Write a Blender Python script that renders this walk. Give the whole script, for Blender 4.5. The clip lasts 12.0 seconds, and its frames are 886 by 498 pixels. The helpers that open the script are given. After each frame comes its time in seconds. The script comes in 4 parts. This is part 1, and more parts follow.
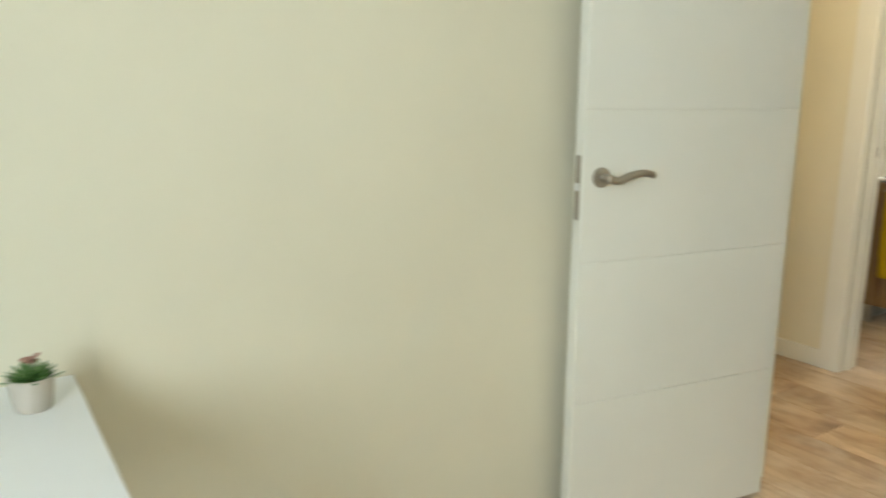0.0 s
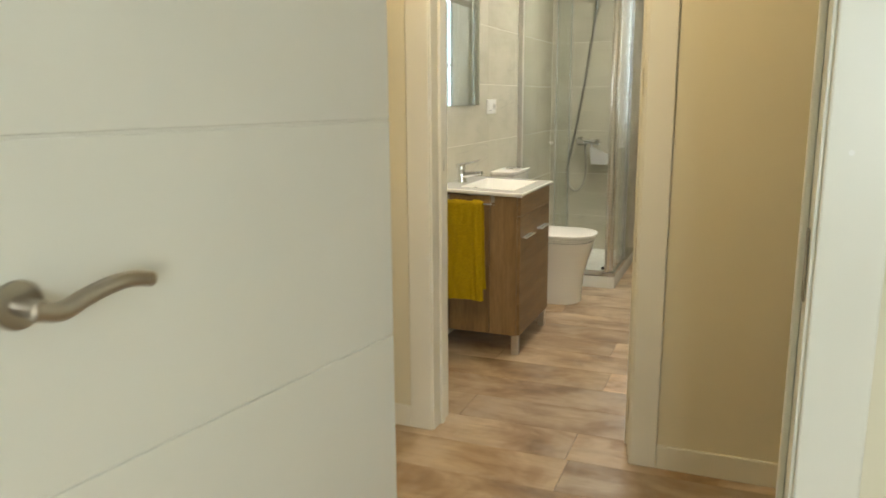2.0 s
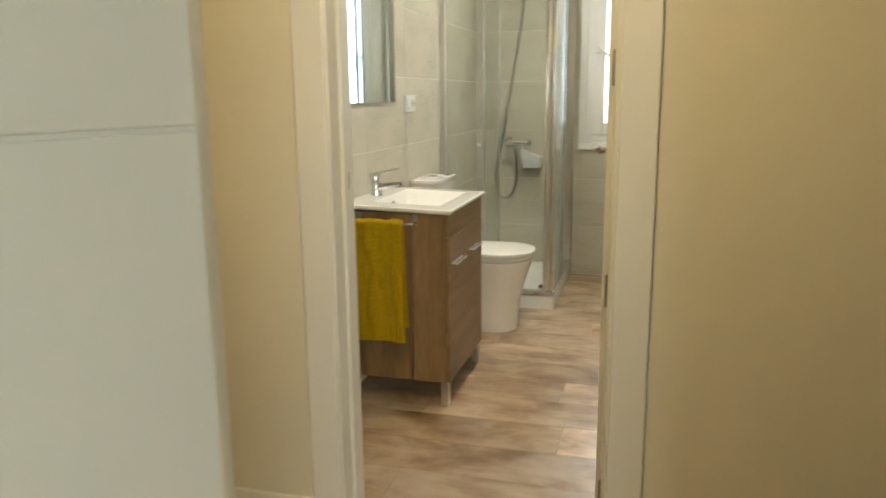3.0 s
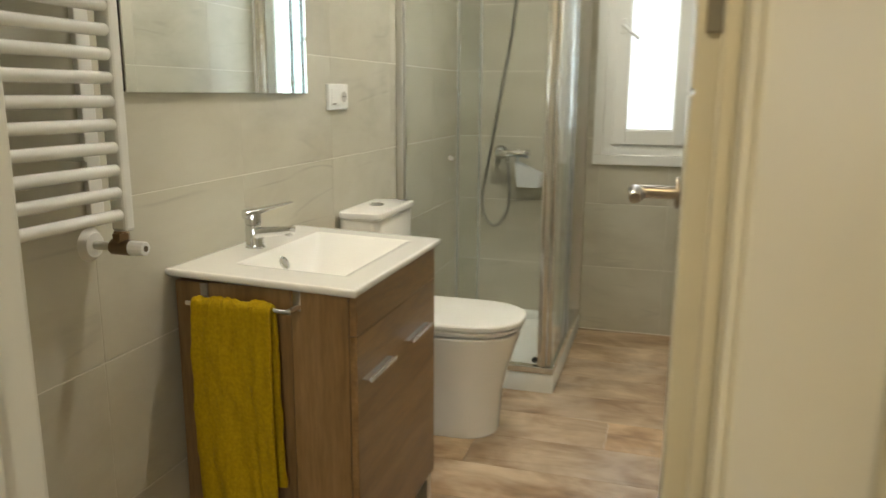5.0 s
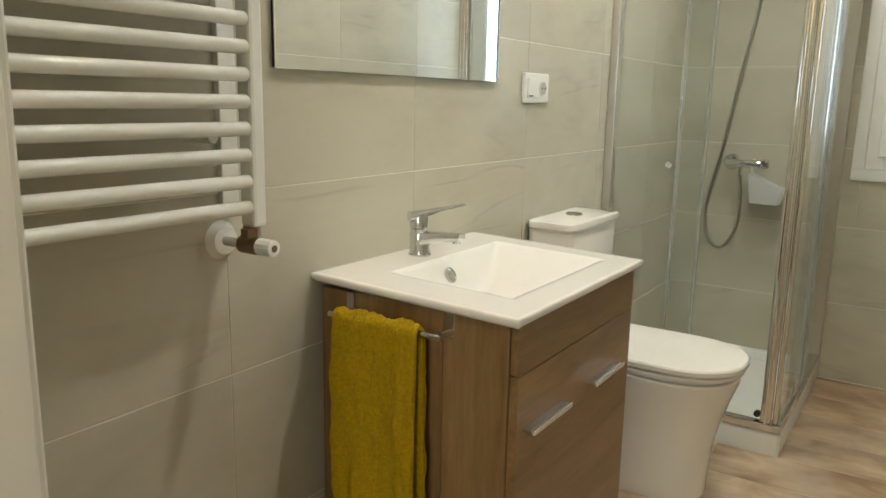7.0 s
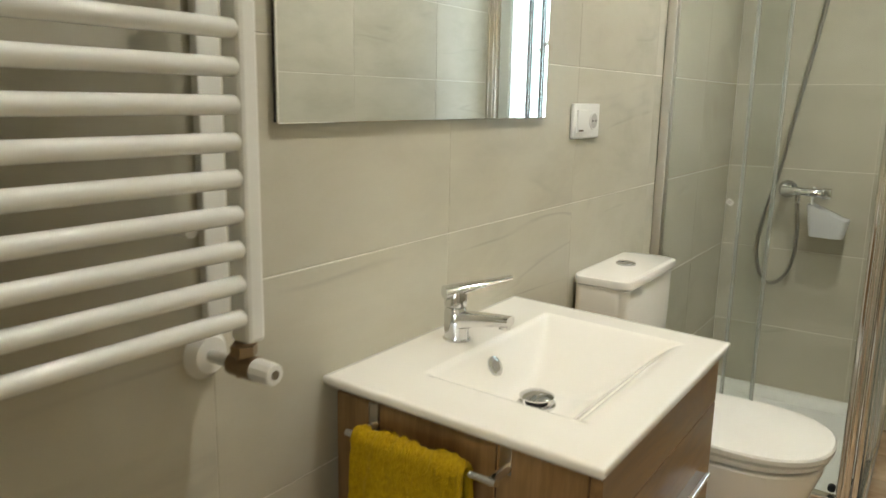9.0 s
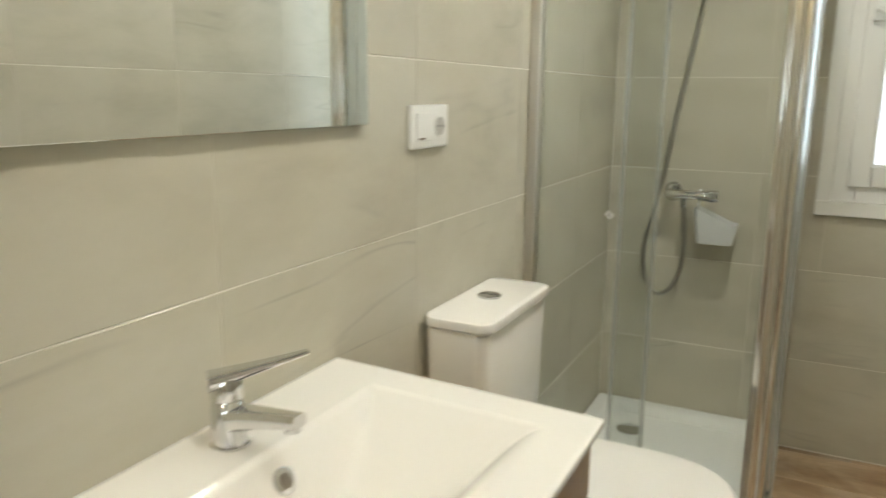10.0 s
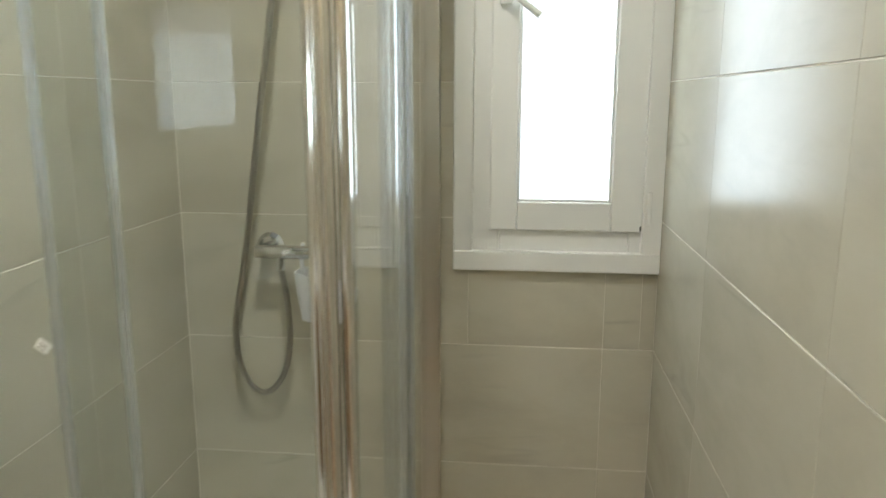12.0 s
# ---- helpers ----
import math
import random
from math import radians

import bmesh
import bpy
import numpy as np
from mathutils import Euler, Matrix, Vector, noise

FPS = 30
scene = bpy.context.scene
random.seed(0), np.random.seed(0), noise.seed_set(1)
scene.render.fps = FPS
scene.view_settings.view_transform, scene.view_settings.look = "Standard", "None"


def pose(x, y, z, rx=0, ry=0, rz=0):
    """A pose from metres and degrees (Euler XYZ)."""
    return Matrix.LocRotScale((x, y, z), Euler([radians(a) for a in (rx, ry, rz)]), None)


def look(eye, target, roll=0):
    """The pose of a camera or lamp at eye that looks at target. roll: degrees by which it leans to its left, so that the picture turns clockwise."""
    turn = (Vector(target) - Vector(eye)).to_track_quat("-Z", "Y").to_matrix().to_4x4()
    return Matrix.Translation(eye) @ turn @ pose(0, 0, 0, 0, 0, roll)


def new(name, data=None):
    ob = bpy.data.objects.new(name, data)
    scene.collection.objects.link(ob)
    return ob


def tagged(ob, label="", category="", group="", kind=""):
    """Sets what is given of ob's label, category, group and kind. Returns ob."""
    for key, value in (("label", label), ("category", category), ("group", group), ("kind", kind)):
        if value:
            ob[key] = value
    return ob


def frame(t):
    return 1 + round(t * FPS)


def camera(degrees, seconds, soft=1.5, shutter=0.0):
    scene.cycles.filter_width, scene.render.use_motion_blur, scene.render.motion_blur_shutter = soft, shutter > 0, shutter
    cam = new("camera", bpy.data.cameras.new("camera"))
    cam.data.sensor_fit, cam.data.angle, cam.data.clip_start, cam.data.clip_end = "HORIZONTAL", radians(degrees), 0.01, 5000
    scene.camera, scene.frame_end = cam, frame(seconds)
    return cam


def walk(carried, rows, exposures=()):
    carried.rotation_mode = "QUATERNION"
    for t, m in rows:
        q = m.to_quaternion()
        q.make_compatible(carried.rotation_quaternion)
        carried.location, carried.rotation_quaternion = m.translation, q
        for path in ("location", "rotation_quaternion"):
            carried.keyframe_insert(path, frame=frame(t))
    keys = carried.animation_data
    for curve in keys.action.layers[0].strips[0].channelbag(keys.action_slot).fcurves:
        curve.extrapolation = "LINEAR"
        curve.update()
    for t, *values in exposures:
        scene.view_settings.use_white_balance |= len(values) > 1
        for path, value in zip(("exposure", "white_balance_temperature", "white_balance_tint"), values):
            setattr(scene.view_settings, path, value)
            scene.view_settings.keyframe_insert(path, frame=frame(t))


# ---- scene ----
# ---- camera and walk ----
cam = camera(61.46, 12.0, shutter=0.4)
# seconds, x, y, z, yaw (0 looks along +y), pitch, roll
PATH = [
    (0, 0.540, 0.682, 1.250, -33.45, -11.79, 0.39),
    (0.5, 0.646, 0.813, 1.215, -46.33, -11.49, 0.73),
    (1, 0.872, 0.989, 1.218, -56.13, -11.24, -0.33),
    (1.5, 1.120, 1.196, 1.228, -62.54, -11.21, -0.25),
    (2, 1.394, 1.355, 1.249, -68.05, -11.44, -0.40),
    (2.5, 1.700, 1.463, 1.264, -71.66, -11.65, -0.35),
    (3, 2.045, 1.574, 1.237, -74.23, -11.64, -0.60),
    (3.2, 2.180, 1.612, 1.236, -76.65, -11.65, -0.60),
    (4.8, 3.246, 1.680, 1.217, -75.21, -11.78, 0.19),
    (5, 3.363, 1.702, 1.210, -73.30, -11.75, 0.35),
    (5.5, 3.576, 1.748, 1.189, -63.32, -11.70, 0.48),
    (6, 3.664, 1.762, 1.179, -56.71, -11.67, 0.65),
    (6.5, 3.689, 1.761, 1.163, -56.80, -11.26, 0.94),
    (8.3, 3.756, 1.838, 1.156, -55.12, -11.25, 1.41),
    (8.5, 3.798, 1.886, 1.182, -55.20, -11.09, 1.18),
    (9, 3.944, 2.006, 1.248, -55.88, -11.47, 1.12),
    (9.5, 4.159, 2.063, 1.258, -58.01, -11.70, 0.42),
    (10, 4.361, 2.070, 1.264, -63.38, -11.84, 0.56),
    (10.5, 4.566, 2.081, 1.252, -75.35, -11.44, 0.05),
    (11, 4.811, 2.039, 1.260, -83.67, -11.40, 0.48),
    (11.5, 5.065, 1.975, 1.281, -83.90, -11.49, -0.07),
    (12, 5.376, 1.903, 1.288, -84.01, -11.45, 0.09),
]
# seconds, stops, kelvin, tint
EXPOSURES = [(0, 0.42, 6400, 10), (0.7, 0.28, 6500, 10), (2, 0.25, 6800, 10), (3.2, 0.22, 6700, 10),
             (5, 0.02, 6750, 10), (6, 0.09, 6550, 10), (10, 0.07, 6450, 10), (12, 0.09, 6250, 10)]
walk(cam, [(t, pose(x, y, z, 0, 0, yaw) @ pose(0, 0, 0, 90 + pitch, 0, 0) @ pose(0, 0, 0, 0, 0, roll)) for t, x, y, z, yaw, pitch, roll in PATH], EXPOSURES)

# ---- world and light ----
world = bpy.data.worlds.new("sky")
scene.world = world
world.use_nodes = True
wn, wl = world.node_tree.nodes, world.node_tree.links
sky = wn.new("ShaderNodeTexSky")
sky.sky_type = "NISHITA"
sky.sun_disc = False
sky.sun_elevation, sky.sun_rotation = radians(40), radians(-90)
wn["Background"].inputs["Strength"].default_value = 0.1
wl.new(sky.outputs["Color"], wn["Background"].inputs["Color"])


def lamp(name, kind, m, power, colour, size=(0.1, 0.1), spread=180, shape="RECTANGLE"):
    data = bpy.data.lights.new(name, kind)
    data.energy, data.color = power, colour
    if kind == "AREA":
        data.shape = shape
        data.size, data.size_y = size
        data.spread = radians(spread)
    elif kind == "SUN":
        data.angle = radians(12)
    ob = new(name, data)
    ob.matrix_world = m
    return ob


lamp("sun", "SUN", look((-8, 0, 8), (0, 0, 0)), 1.0, (1.0, 0.95, 0.88))
# daylight entering through the bathroom window, through the bedroom window
lamp("window_daylight", "AREA", look((7.27, 1.80, 1.62), (6.0, 1.80, 1.58)), 4.0, (0.80, 0.93, 1.0), (0.23, 1.16))
lamp("bedroom_daylight", "AREA", look((-0.83, 0.08, 1.44), (0.0, 0.08, 1.36)), 33, (0.78, 0.96, 1.0), (1.25, 1.04))
# recessed ceiling lamps
lamp("hall_lamp", "AREA", look((3.05, 1.95, 2.46), (3.05, 1.95, 0)), 12.3, (1.0, 0.79, 0.45), (0.16, 0.16), shape="DISK")
lamp("bath_lamp_door", "AREA", look((5.05, 2.12, 2.46), (5.05, 2.12, 0)), 9.8, (0.975, 0.95, 0.86), (0.09, 0.09), 158, shape="DISK")
lamp("bath_lamp_shower", "AREA", look((6.25, 2.15, 2.46), (6.25, 2.15, 0)), 10.4, (0.975, 0.95, 0.86), (0.09, 0.09), 158, shape="DISK")


# ---- materials ----
def material(name, colour, rough=0.5, metal=0.0, spec=0.5, coat=0.0):
    m = bpy.data.materials.new(name)
    m.use_nodes = True
    b = m.node_tree.nodes["Principled BSDF"]
    b.inputs["Base Color"].default_value = (*colour, 1)
    b.inputs["Roughness"].default_value = rough
    b.inputs["Metallic"].default_value = metal
    b.inputs["Specular IOR Level"].default_value = spec
    b.inputs["Coat Weight"].default_value = coat
    return m


def node(m, kind, **sockets):
    n = m.node_tree.nodes.new(kind)
    for key, value in sockets.items():
        n.inputs[key.replace("_", " ")].default_value = value
    return n


def link(m, a, b):
    m.node_tree.links.new(a, b)


def coords(m, scale=(1, 1, 1), local=False):
    mapping = node(m, "ShaderNodeMapping")
    mapping.inputs["Scale"].default_value = scale
    if local:
        link(m, node(m, "ShaderNodeTexCoord").outputs["Object"], mapping.inputs["Vector"])
    else:
        link(m, node(m, "ShaderNodeNewGeometry").outputs["Position"], mapping.inputs["Vector"])
    return mapping


def noise_tex(m, vector, scale, detail=4.0, rough=0.55, distort=0.0):
    n = node(m, "ShaderNodeTexNoise", Scale=scale, Detail=detail, Roughness=rough, Distortion=distort)
    link(m, vector, n.inputs["Vector"])
    return n.outputs["Fac"]


def ramp(m, fac, stops):
    n = node(m, "ShaderNodeValToRGB")
    while len(n.color_ramp.elements) < len(stops):
        n.color_ramp.elements.new(0.5)
    for e, (at, c) in zip(n.color_ramp.elements, stops):
        e.position, e.color = at, (*c, 1)
    link(m, fac, n.inputs["Fac"])
    return n.outputs["Color"]


def mix(m, fac, a, b, how="MIX"):
    n = m.node_tree.nodes.new("ShaderNodeMix")
    n.data_type, n.blend_type = "RGBA", how
    for value, socket in ((fac, n.inputs[0]), (a, n.inputs[6]), (b, n.inputs[7])):
        if isinstance(value, bpy.types.NodeSocket):
            link(m, value, socket)
        elif isinstance(value, tuple):
            socket.default_value = (*value, 1)
        else:
            socket.default_value = value
    return n.outputs[2]


def bump(m, height, strength, distance=0.002):
    n = node(m, "ShaderNodeBump", Strength=strength, Distance=distance)
    link(m, height, n.inputs["Height"])
    link(m, n.outputs["Normal"], m.node_tree.nodes["Principled BSDF"].inputs["Normal"])


def base(m, colour):
    link(m, colour, m.node_tree.nodes["Principled BSDF"].inputs["Base Color"])


def roughness(m, fac, low, high):
    n = node(m, "ShaderNodeMapRange")
    n.inputs["To Min"].default_value, n.inputs["To Max"].default_value = low, high
    link(m, fac, n.inputs["Value"])
    link(m, n.outputs["Result"], m.node_tree.nodes["Principled BSDF"].inputs["Roughness"])


def grey(c, k):
    return tuple(min(1.0, v * k) for v in c)


def painted(name, colour, rough=0.55, relief=0.25, scale=220, vary=0.07):
    m = material(name, colour, rough)
    at = coords(m).outputs["Vector"]
    cloud = noise_tex(m, at, 1.3, 5)
    base(m, ramp(m, cloud, ((0.3, grey(colour, 0.95)), (0.7, grey(colour, 1.04)))))
    bump(m, noise_tex(m, at, scale, 3), relief, 0.0008)
    roughness(m, noise_tex(m, at, 6, 4), rough - vary, rough + vary)
    return m


PAINT = painted("cream_wall_paint", (0.74, 0.69, 0.54), 0.6, 0.3)
CEILING = painted("white_ceiling_paint", (0.82, 0.82, 0.80), 0.8)
LACQUER = painted("white_lacquer", (0.78, 0.765, 0.69), 0.31, 0.05, 60, 0.015)
DESK_WHITE = painted("white_melamine", (0.83, 0.84, 0.85), 0.35, 0.06, 90)
ENAMEL = painted("white_enamel", (0.84, 0.83, 0.78), 0.18, 0.04, 40)
CERAMIC = material("white_glazed_ceramic", (0.86, 0.84, 0.79), 0.06, 0, 0.5, 0.5)
PVC = painted("white_window_plastic", (0.82, 0.82, 0.79), 0.35, 0.05, 50)
ACRYLIC = painted("white_shower_acrylic", (0.82, 0.83, 0.80), 0.18, 0.1, 150)
SWITCH = material("white_switch_plastic", (0.84, 0.83, 0.79), 0.28)
GROUT = painted("pale_grout", (0.80, 0.77, 0.69), 0.85, 0.4, 400)
# Near-black: shade of holes and gaps as colour, also the mirror's dark board.
DARK = material("gap_shade_and_board_black", (0.03, 0.028, 0.025), 0.7)
RUBBER = material("black_rubber", (0.02, 0.02, 0.02), 0.6)
CHROME = material("polished_chrome", (0.70, 0.70, 0.70), 0.06, 1.0)
ALUMINIUM = material("bright_aluminium_profile", (0.66, 0.62, 0.56), 0.32, 1.0)
NICKEL = material("satin_nickel", (0.42, 0.38, 0.33), 0.30, 1.0)
BRONZE = material("dull_bronze_plate", (0.22, 0.18, 0.13), 0.42, 1.0)
BRASS = material("tarnished_brass_valve", (0.30, 0.22, 0.14), 0.38, 1.0)
PULL = material("satin_chrome_pull", (0.84, 0.84, 0.86), 0.26, 1.0)
POST = material("anodised_silver_profile", (0.72, 0.70, 0.67), 0.12, 1.0)
MIRROR = material("mirror_silver", (0.90, 0.92, 0.91), 0.008, 1.0)
SOIL = material("dark_soil", (0.04, 0.03, 0.02), 0.9)
LEAF = material("green_succulent_leaf", (0.07, 0.16, 0.035), 0.45)
PETAL = material("dusty_pink_flower", (0.42, 0.24, 0.18), 0.6)
CEMENT = painted("beige_cement_pot", (0.52, 0.47, 0.40), 0.8, 0.6, 300)
SEAL = material("clear_plastic_seal", (0.86, 0.89, 0.91), 0.22)
SEAL.node_tree.nodes["Principled BSDF"].inputs["Transmission Weight"].default_value = 0.85
CUP = material("frosted_white_plastic", (0.85, 0.86, 0.87), 0.35)
CUP.node_tree.nodes["Principled BSDF"].inputs["Transmission Weight"].default_value = 0.25


def glass(name, tint):
    m = bpy.data.materials.new(name)
    m.use_nodes = True
    t = m.node_tree
    t.nodes.remove(t.nodes["Principled BSDF"])
    clear = node(m, "ShaderNodeBsdfTransparent", Color=(*tint, 1))
    gloss = node(m, "ShaderNodeBsdfGlossy", Color=(1, 1, 1, 1), Roughness=0.01)
    facing = node(m, "ShaderNodeLayerWeight", Blend=0.5)
    power = node(m, "ShaderNodeMath")
    power.operation = "POWER"
    link(m, facing.outputs["Facing"], power.inputs[0])
    power.inputs[1].default_value = 5.0
    amount = node(m, "ShaderNodeMapRange")
    amount.inputs["To Min"].default_value, amount.inputs["To Max"].default_value = 0.007, 0.9
    link(m, power.outputs["Value"], amount.inputs["Value"])
    both = node(m, "ShaderNodeMixShader")
    link(m, amount.outputs["Result"], both.inputs[0])
    link(m, clear.outputs["BSDF"], both.inputs[1])
    link(m, gloss.outputs["BSDF"], both.inputs[2])
    link(m, both.outputs["Shader"], t.nodes["Material Output"].inputs["Surface"])
    return m


GLASS = glass("greenish_shower_glass", (0.956, 0.970, 0.965))
PANE = glass("window_glass", (0.97, 0.98, 0.98))


def emitter(name, colour, strength):
    m = bpy.data.materials.new(name)
    m.use_nodes = True
    t = m.node_tree
    t.nodes.remove(t.nodes["Principled BSDF"])
    e = node(m, "ShaderNodeEmission", Color=(*colour, 1), Strength=strength)
    link(m, e.outputs["Emission"], t.nodes["Material Output"].inputs["Surface"])
    return m


SKYGLOW = emitter("bright_overcast_sky", (0.93, 0.97, 1.0), 1.8)
ROOMGLOW = emitter("overcast_sky_over_street", (0.93, 0.97, 1.0), 4.0)
LED = emitter("warm_led", (1.0, 0.88, 0.70), 14.0)


def tile_material():
    """Beige marble-look glazed wall tile: soft slanting clouds and faint grey slanting veins."""
    m = material("beige_marble_tile", (0.52, 0.49, 0.40), 0.2, 0, 0.10)
    info = node(m, "ShaderNodeObjectInfo")
    shift = node(m, "ShaderNodeVectorMath")
    shift.operation = "MULTIPLY_ADD"
    spread = node(m, "ShaderNodeCombineXYZ")
    for k in range(3):
        link(m, info.outputs["Random"], spread.inputs[k])
    link(m, spread.outputs["Vector"], shift.inputs[0])
    shift.inputs[1].default_value = (9, 5, 7)
    link(m, node(m, "ShaderNodeNewGeometry").outputs["Position"], shift.inputs[2])
    at = shift.outputs["Vector"]

    def slanted(scale):
        mapping = node(m, "ShaderNodeMapping")
        mapping.inputs["Rotation"].default_value = (radians(30), radians(32), 0)
        mapping.inputs["Scale"].default_value = scale
        link(m, at, mapping.inputs["Vector"])
        return mapping.outputs["Vector"]

    cloud = noise_tex(m, slanted((1.2, 1.2, 2.6)), 2.0, 6, 0.6, 0.3)
    colour = ramp(m, cloud, ((0.30, (0.478, 0.448, 0.358)), (0.52, (0.548, 0.520, 0.423)), (0.75, (0.592, 0.566, 0.473))))
    vein = noise_tex(m, slanted((0.45, 0.45, 3.2)), 1.3, 3, 0.5, 0.25)
    line = ramp(m, vein, ((0.488, (0, 0, 0)), (0.5, (1, 1, 1)), (0.516, (0, 0, 0))))
    mask = ramp(m, noise_tex(m, at, 2.6, 2), ((0.52, (0, 0, 0)), (0.68, (0.42, 0.42, 0.42))))
    amount = mix(m, 1.0, line, mask, "MULTIPLY")
    base(m, mix(m, amount, colour, (0.33, 0.31, 0.26)))
    roughness(m, noise_tex(m, at, 9, 4), 0.19, 0.25)
    bump(m, noise_tex(m, at, 14, 3), 0.05, 0.002)
    return m


TILE = tile_material()


def wood(name, tones, scale, rough, local, tint=False):
    """Wood grain: long streaks and knots, with three tones."""
    m = material(name, tones[1], rough)
    at = coords(m, scale, local)
    info = node(m, "ShaderNodeObjectInfo")
    shift = node(m, "ShaderNodeVectorMath")
    shift.operation = "MULTIPLY_ADD"
    spread = node(m, "ShaderNodeCombineXYZ")
    for k in range(3):
        link(m, info.outputs["Random"], spread.inputs[k])
    link(m, spread.outputs["Vector"], shift.inputs[0])
    shift.inputs[1].default_value = (13, 11, 17)
    link(m, at.outputs["Vector"], shift.inputs[2])
    v = shift.outputs["Vector"]
    streak = noise_tex(m, v, 1.0, 6, 0.62, 0.5)
    fine = noise_tex(m, v, 7.0, 4, 0.6)
    colour = ramp(m, streak, ((0.28, tones[0]), (0.5, tones[1]), (0.74, tones[2])))
    shade = ramp(m, fine, ((0.3, (0.80, 0.80, 0.80)), (0.65, (1.06, 1.06, 1.06))))
    colour = mix(m, 1.0, colour, shade, "MULTIPLY")
    if tint:
        colour = mix(m, 1.0, colour, info.outputs["Color"], "MULTIPLY")
    base(m, colour)
    roughness(m, fine, rough - 0.07, rough + 0.1)
    bump(m, fine, 0.12, 0.001)
    return m


def floor_material():
    """Worn oak-look porcelain: broad pale and dark drifts along the board, fine grain and a few knots."""
    m = material("wood_look_porcelain", (0.30, 0.21, 0.13), 0.32, 0, 0.8)
    info = node(m, "ShaderNodeObjectInfo")
    shift = node(m, "ShaderNodeVectorMath")
    shift.operation = "MULTIPLY_ADD"
    spread = node(m, "ShaderNodeCombineXYZ")
    for k in range(3):
        link(m, info.outputs["Random"], spread.inputs[k])
    link(m, spread.outputs["Vector"], shift.inputs[0])
    shift.inputs[1].default_value = (13, 11, 17)
    link(m, node(m, "ShaderNodeNewGeometry").outputs["Position"], shift.inputs[2])

    def along(scale):
        mapping = node(m, "ShaderNodeMapping")
        mapping.inputs["Scale"].default_value = scale
        link(m, shift.outputs["Vector"], mapping.inputs["Vector"])
        return mapping.outputs["Vector"]

    drift = noise_tex(m, along((6.0, 3.4, 1.0)), 1.0, 4, 0.55, 0.5)
    colour = ramp(m, drift, ((0.30, (0.225, 0.134, 0.064)), (0.42, (0.355, 0.228, 0.120)), (0.56, (0.50, 0.366, 0.232)), (0.70, (0.66, 0.520, 0.358))))
    streak = noise_tex(m, along((34, 2.4, 1)), 1.0, 3, 0.5, 0.6)
    dark = ramp(m, streak, ((0.30, (0.66, 0.62, 0.58)), (0.43, (1, 1, 1))))
    colour = mix(m, 0.45, colour, dark, "MULTIPLY")
    grain = noise_tex(m, along((60, 5.0, 1)), 1.0, 4, 0.55, 0.5)
    colour = mix(m, 1.0, colour, ramp(m, grain, ((0.32, (0.93, 0.925, 0.92)), (0.66, (1.04, 1.04, 1.04)))), "MULTIPLY")
    worn = ramp(m, noise_tex(m, along((3, 3, 1)), 1.4, 3), ((0.50, (0, 0, 0)), (0.68, (0.55, 0.55, 0.55))))
    colour = mix(m, worn, colour, (0.60, 0.50, 0.385))
    colour = mix(m, 1.0, colour, info.outputs["Color"], "MULTIPLY")
    base(m, colour)
    roughness(m, grain, 0.285, 0.34)
    bump(m, grain, 0.05, 0.001)
    return m


FLOOR_WOOD = floor_material()
OAK_SIDE = wood("oak_laminate_upright", ((0.155, 0.085, 0.033), (0.245, 0.142, 0.057), (0.318, 0.194, 0.087)), (14, 14, 1.6), 0.38, True)
OAK_FRONT = wood("oak_laminate_level", ((0.155, 0.085, 0.033), (0.245, 0.142, 0.057), (0.318, 0.194, 0.087)), (2.2, 14, 14), 0.38, True)


def towel_material():
    m = material("mustard_terry", (0.50, 0.36, 0.012), 0.95, 0, 0.2)
    at = coords(m).outputs["Vector"]
    base(m, ramp(m, noise_tex(m, at, 140, 5), ((0.3, (0.42, 0.268, 0.004)), (0.7, (0.57, 0.378, 0.007)))))
    bump(m, noise_tex(m, at, 330, 4), 1.0, 0.007)
    return m


TERRY = towel_material()


# ---- building blocks ----
def thing(name, at, label, category, group="", kind=""):
    ob = new(name)
    ob.empty_display_size = 0.05
    ob.location = at
    return tagged(ob, label, category, group, kind)


def root_place(ob):
    while ob.parent:
        ob = ob.parent
    return ob.location


def part(name, bm, mat, parent, label="", smooth=False, crease=36):
    """One mesh object under a thing or a part; the mesh is given in the world's metres."""
    data = bpy.data.meshes.new(name)
    bmesh.ops.recalc_face_normals(bm, faces=bm.faces)
    bmesh.ops.translate(bm, vec=-Vector(root_place(parent)), verts=bm.verts)
    bm.to_mesh(data)
    bm.free()
    for p in data.polygons:
        p.use_smooth = smooth
    if smooth:
        data.set_sharp_from_angle(angle=radians(crease))
    data.materials.append(mat)
    ob = new(name, data)
    ob.parent = parent
    if label:
        ob["label"] = label
    return ob


def solid(name, bm, mat, label, category="", kind="structure", smooth=False):
    """A thing that is one mesh, in the world's metres."""
    data = bpy.data.meshes.new(name)
    bmesh.ops.recalc_face_normals(bm, faces=bm.faces)
    bm.to_mesh(data)
    bm.free()
    for p in data.polygons:
        p.use_smooth = smooth
    if smooth:
        data.set_sharp_from_angle(angle=radians(36))
    data.materials.append(mat)
    return tagged(new(name, data), label, category, "", kind)


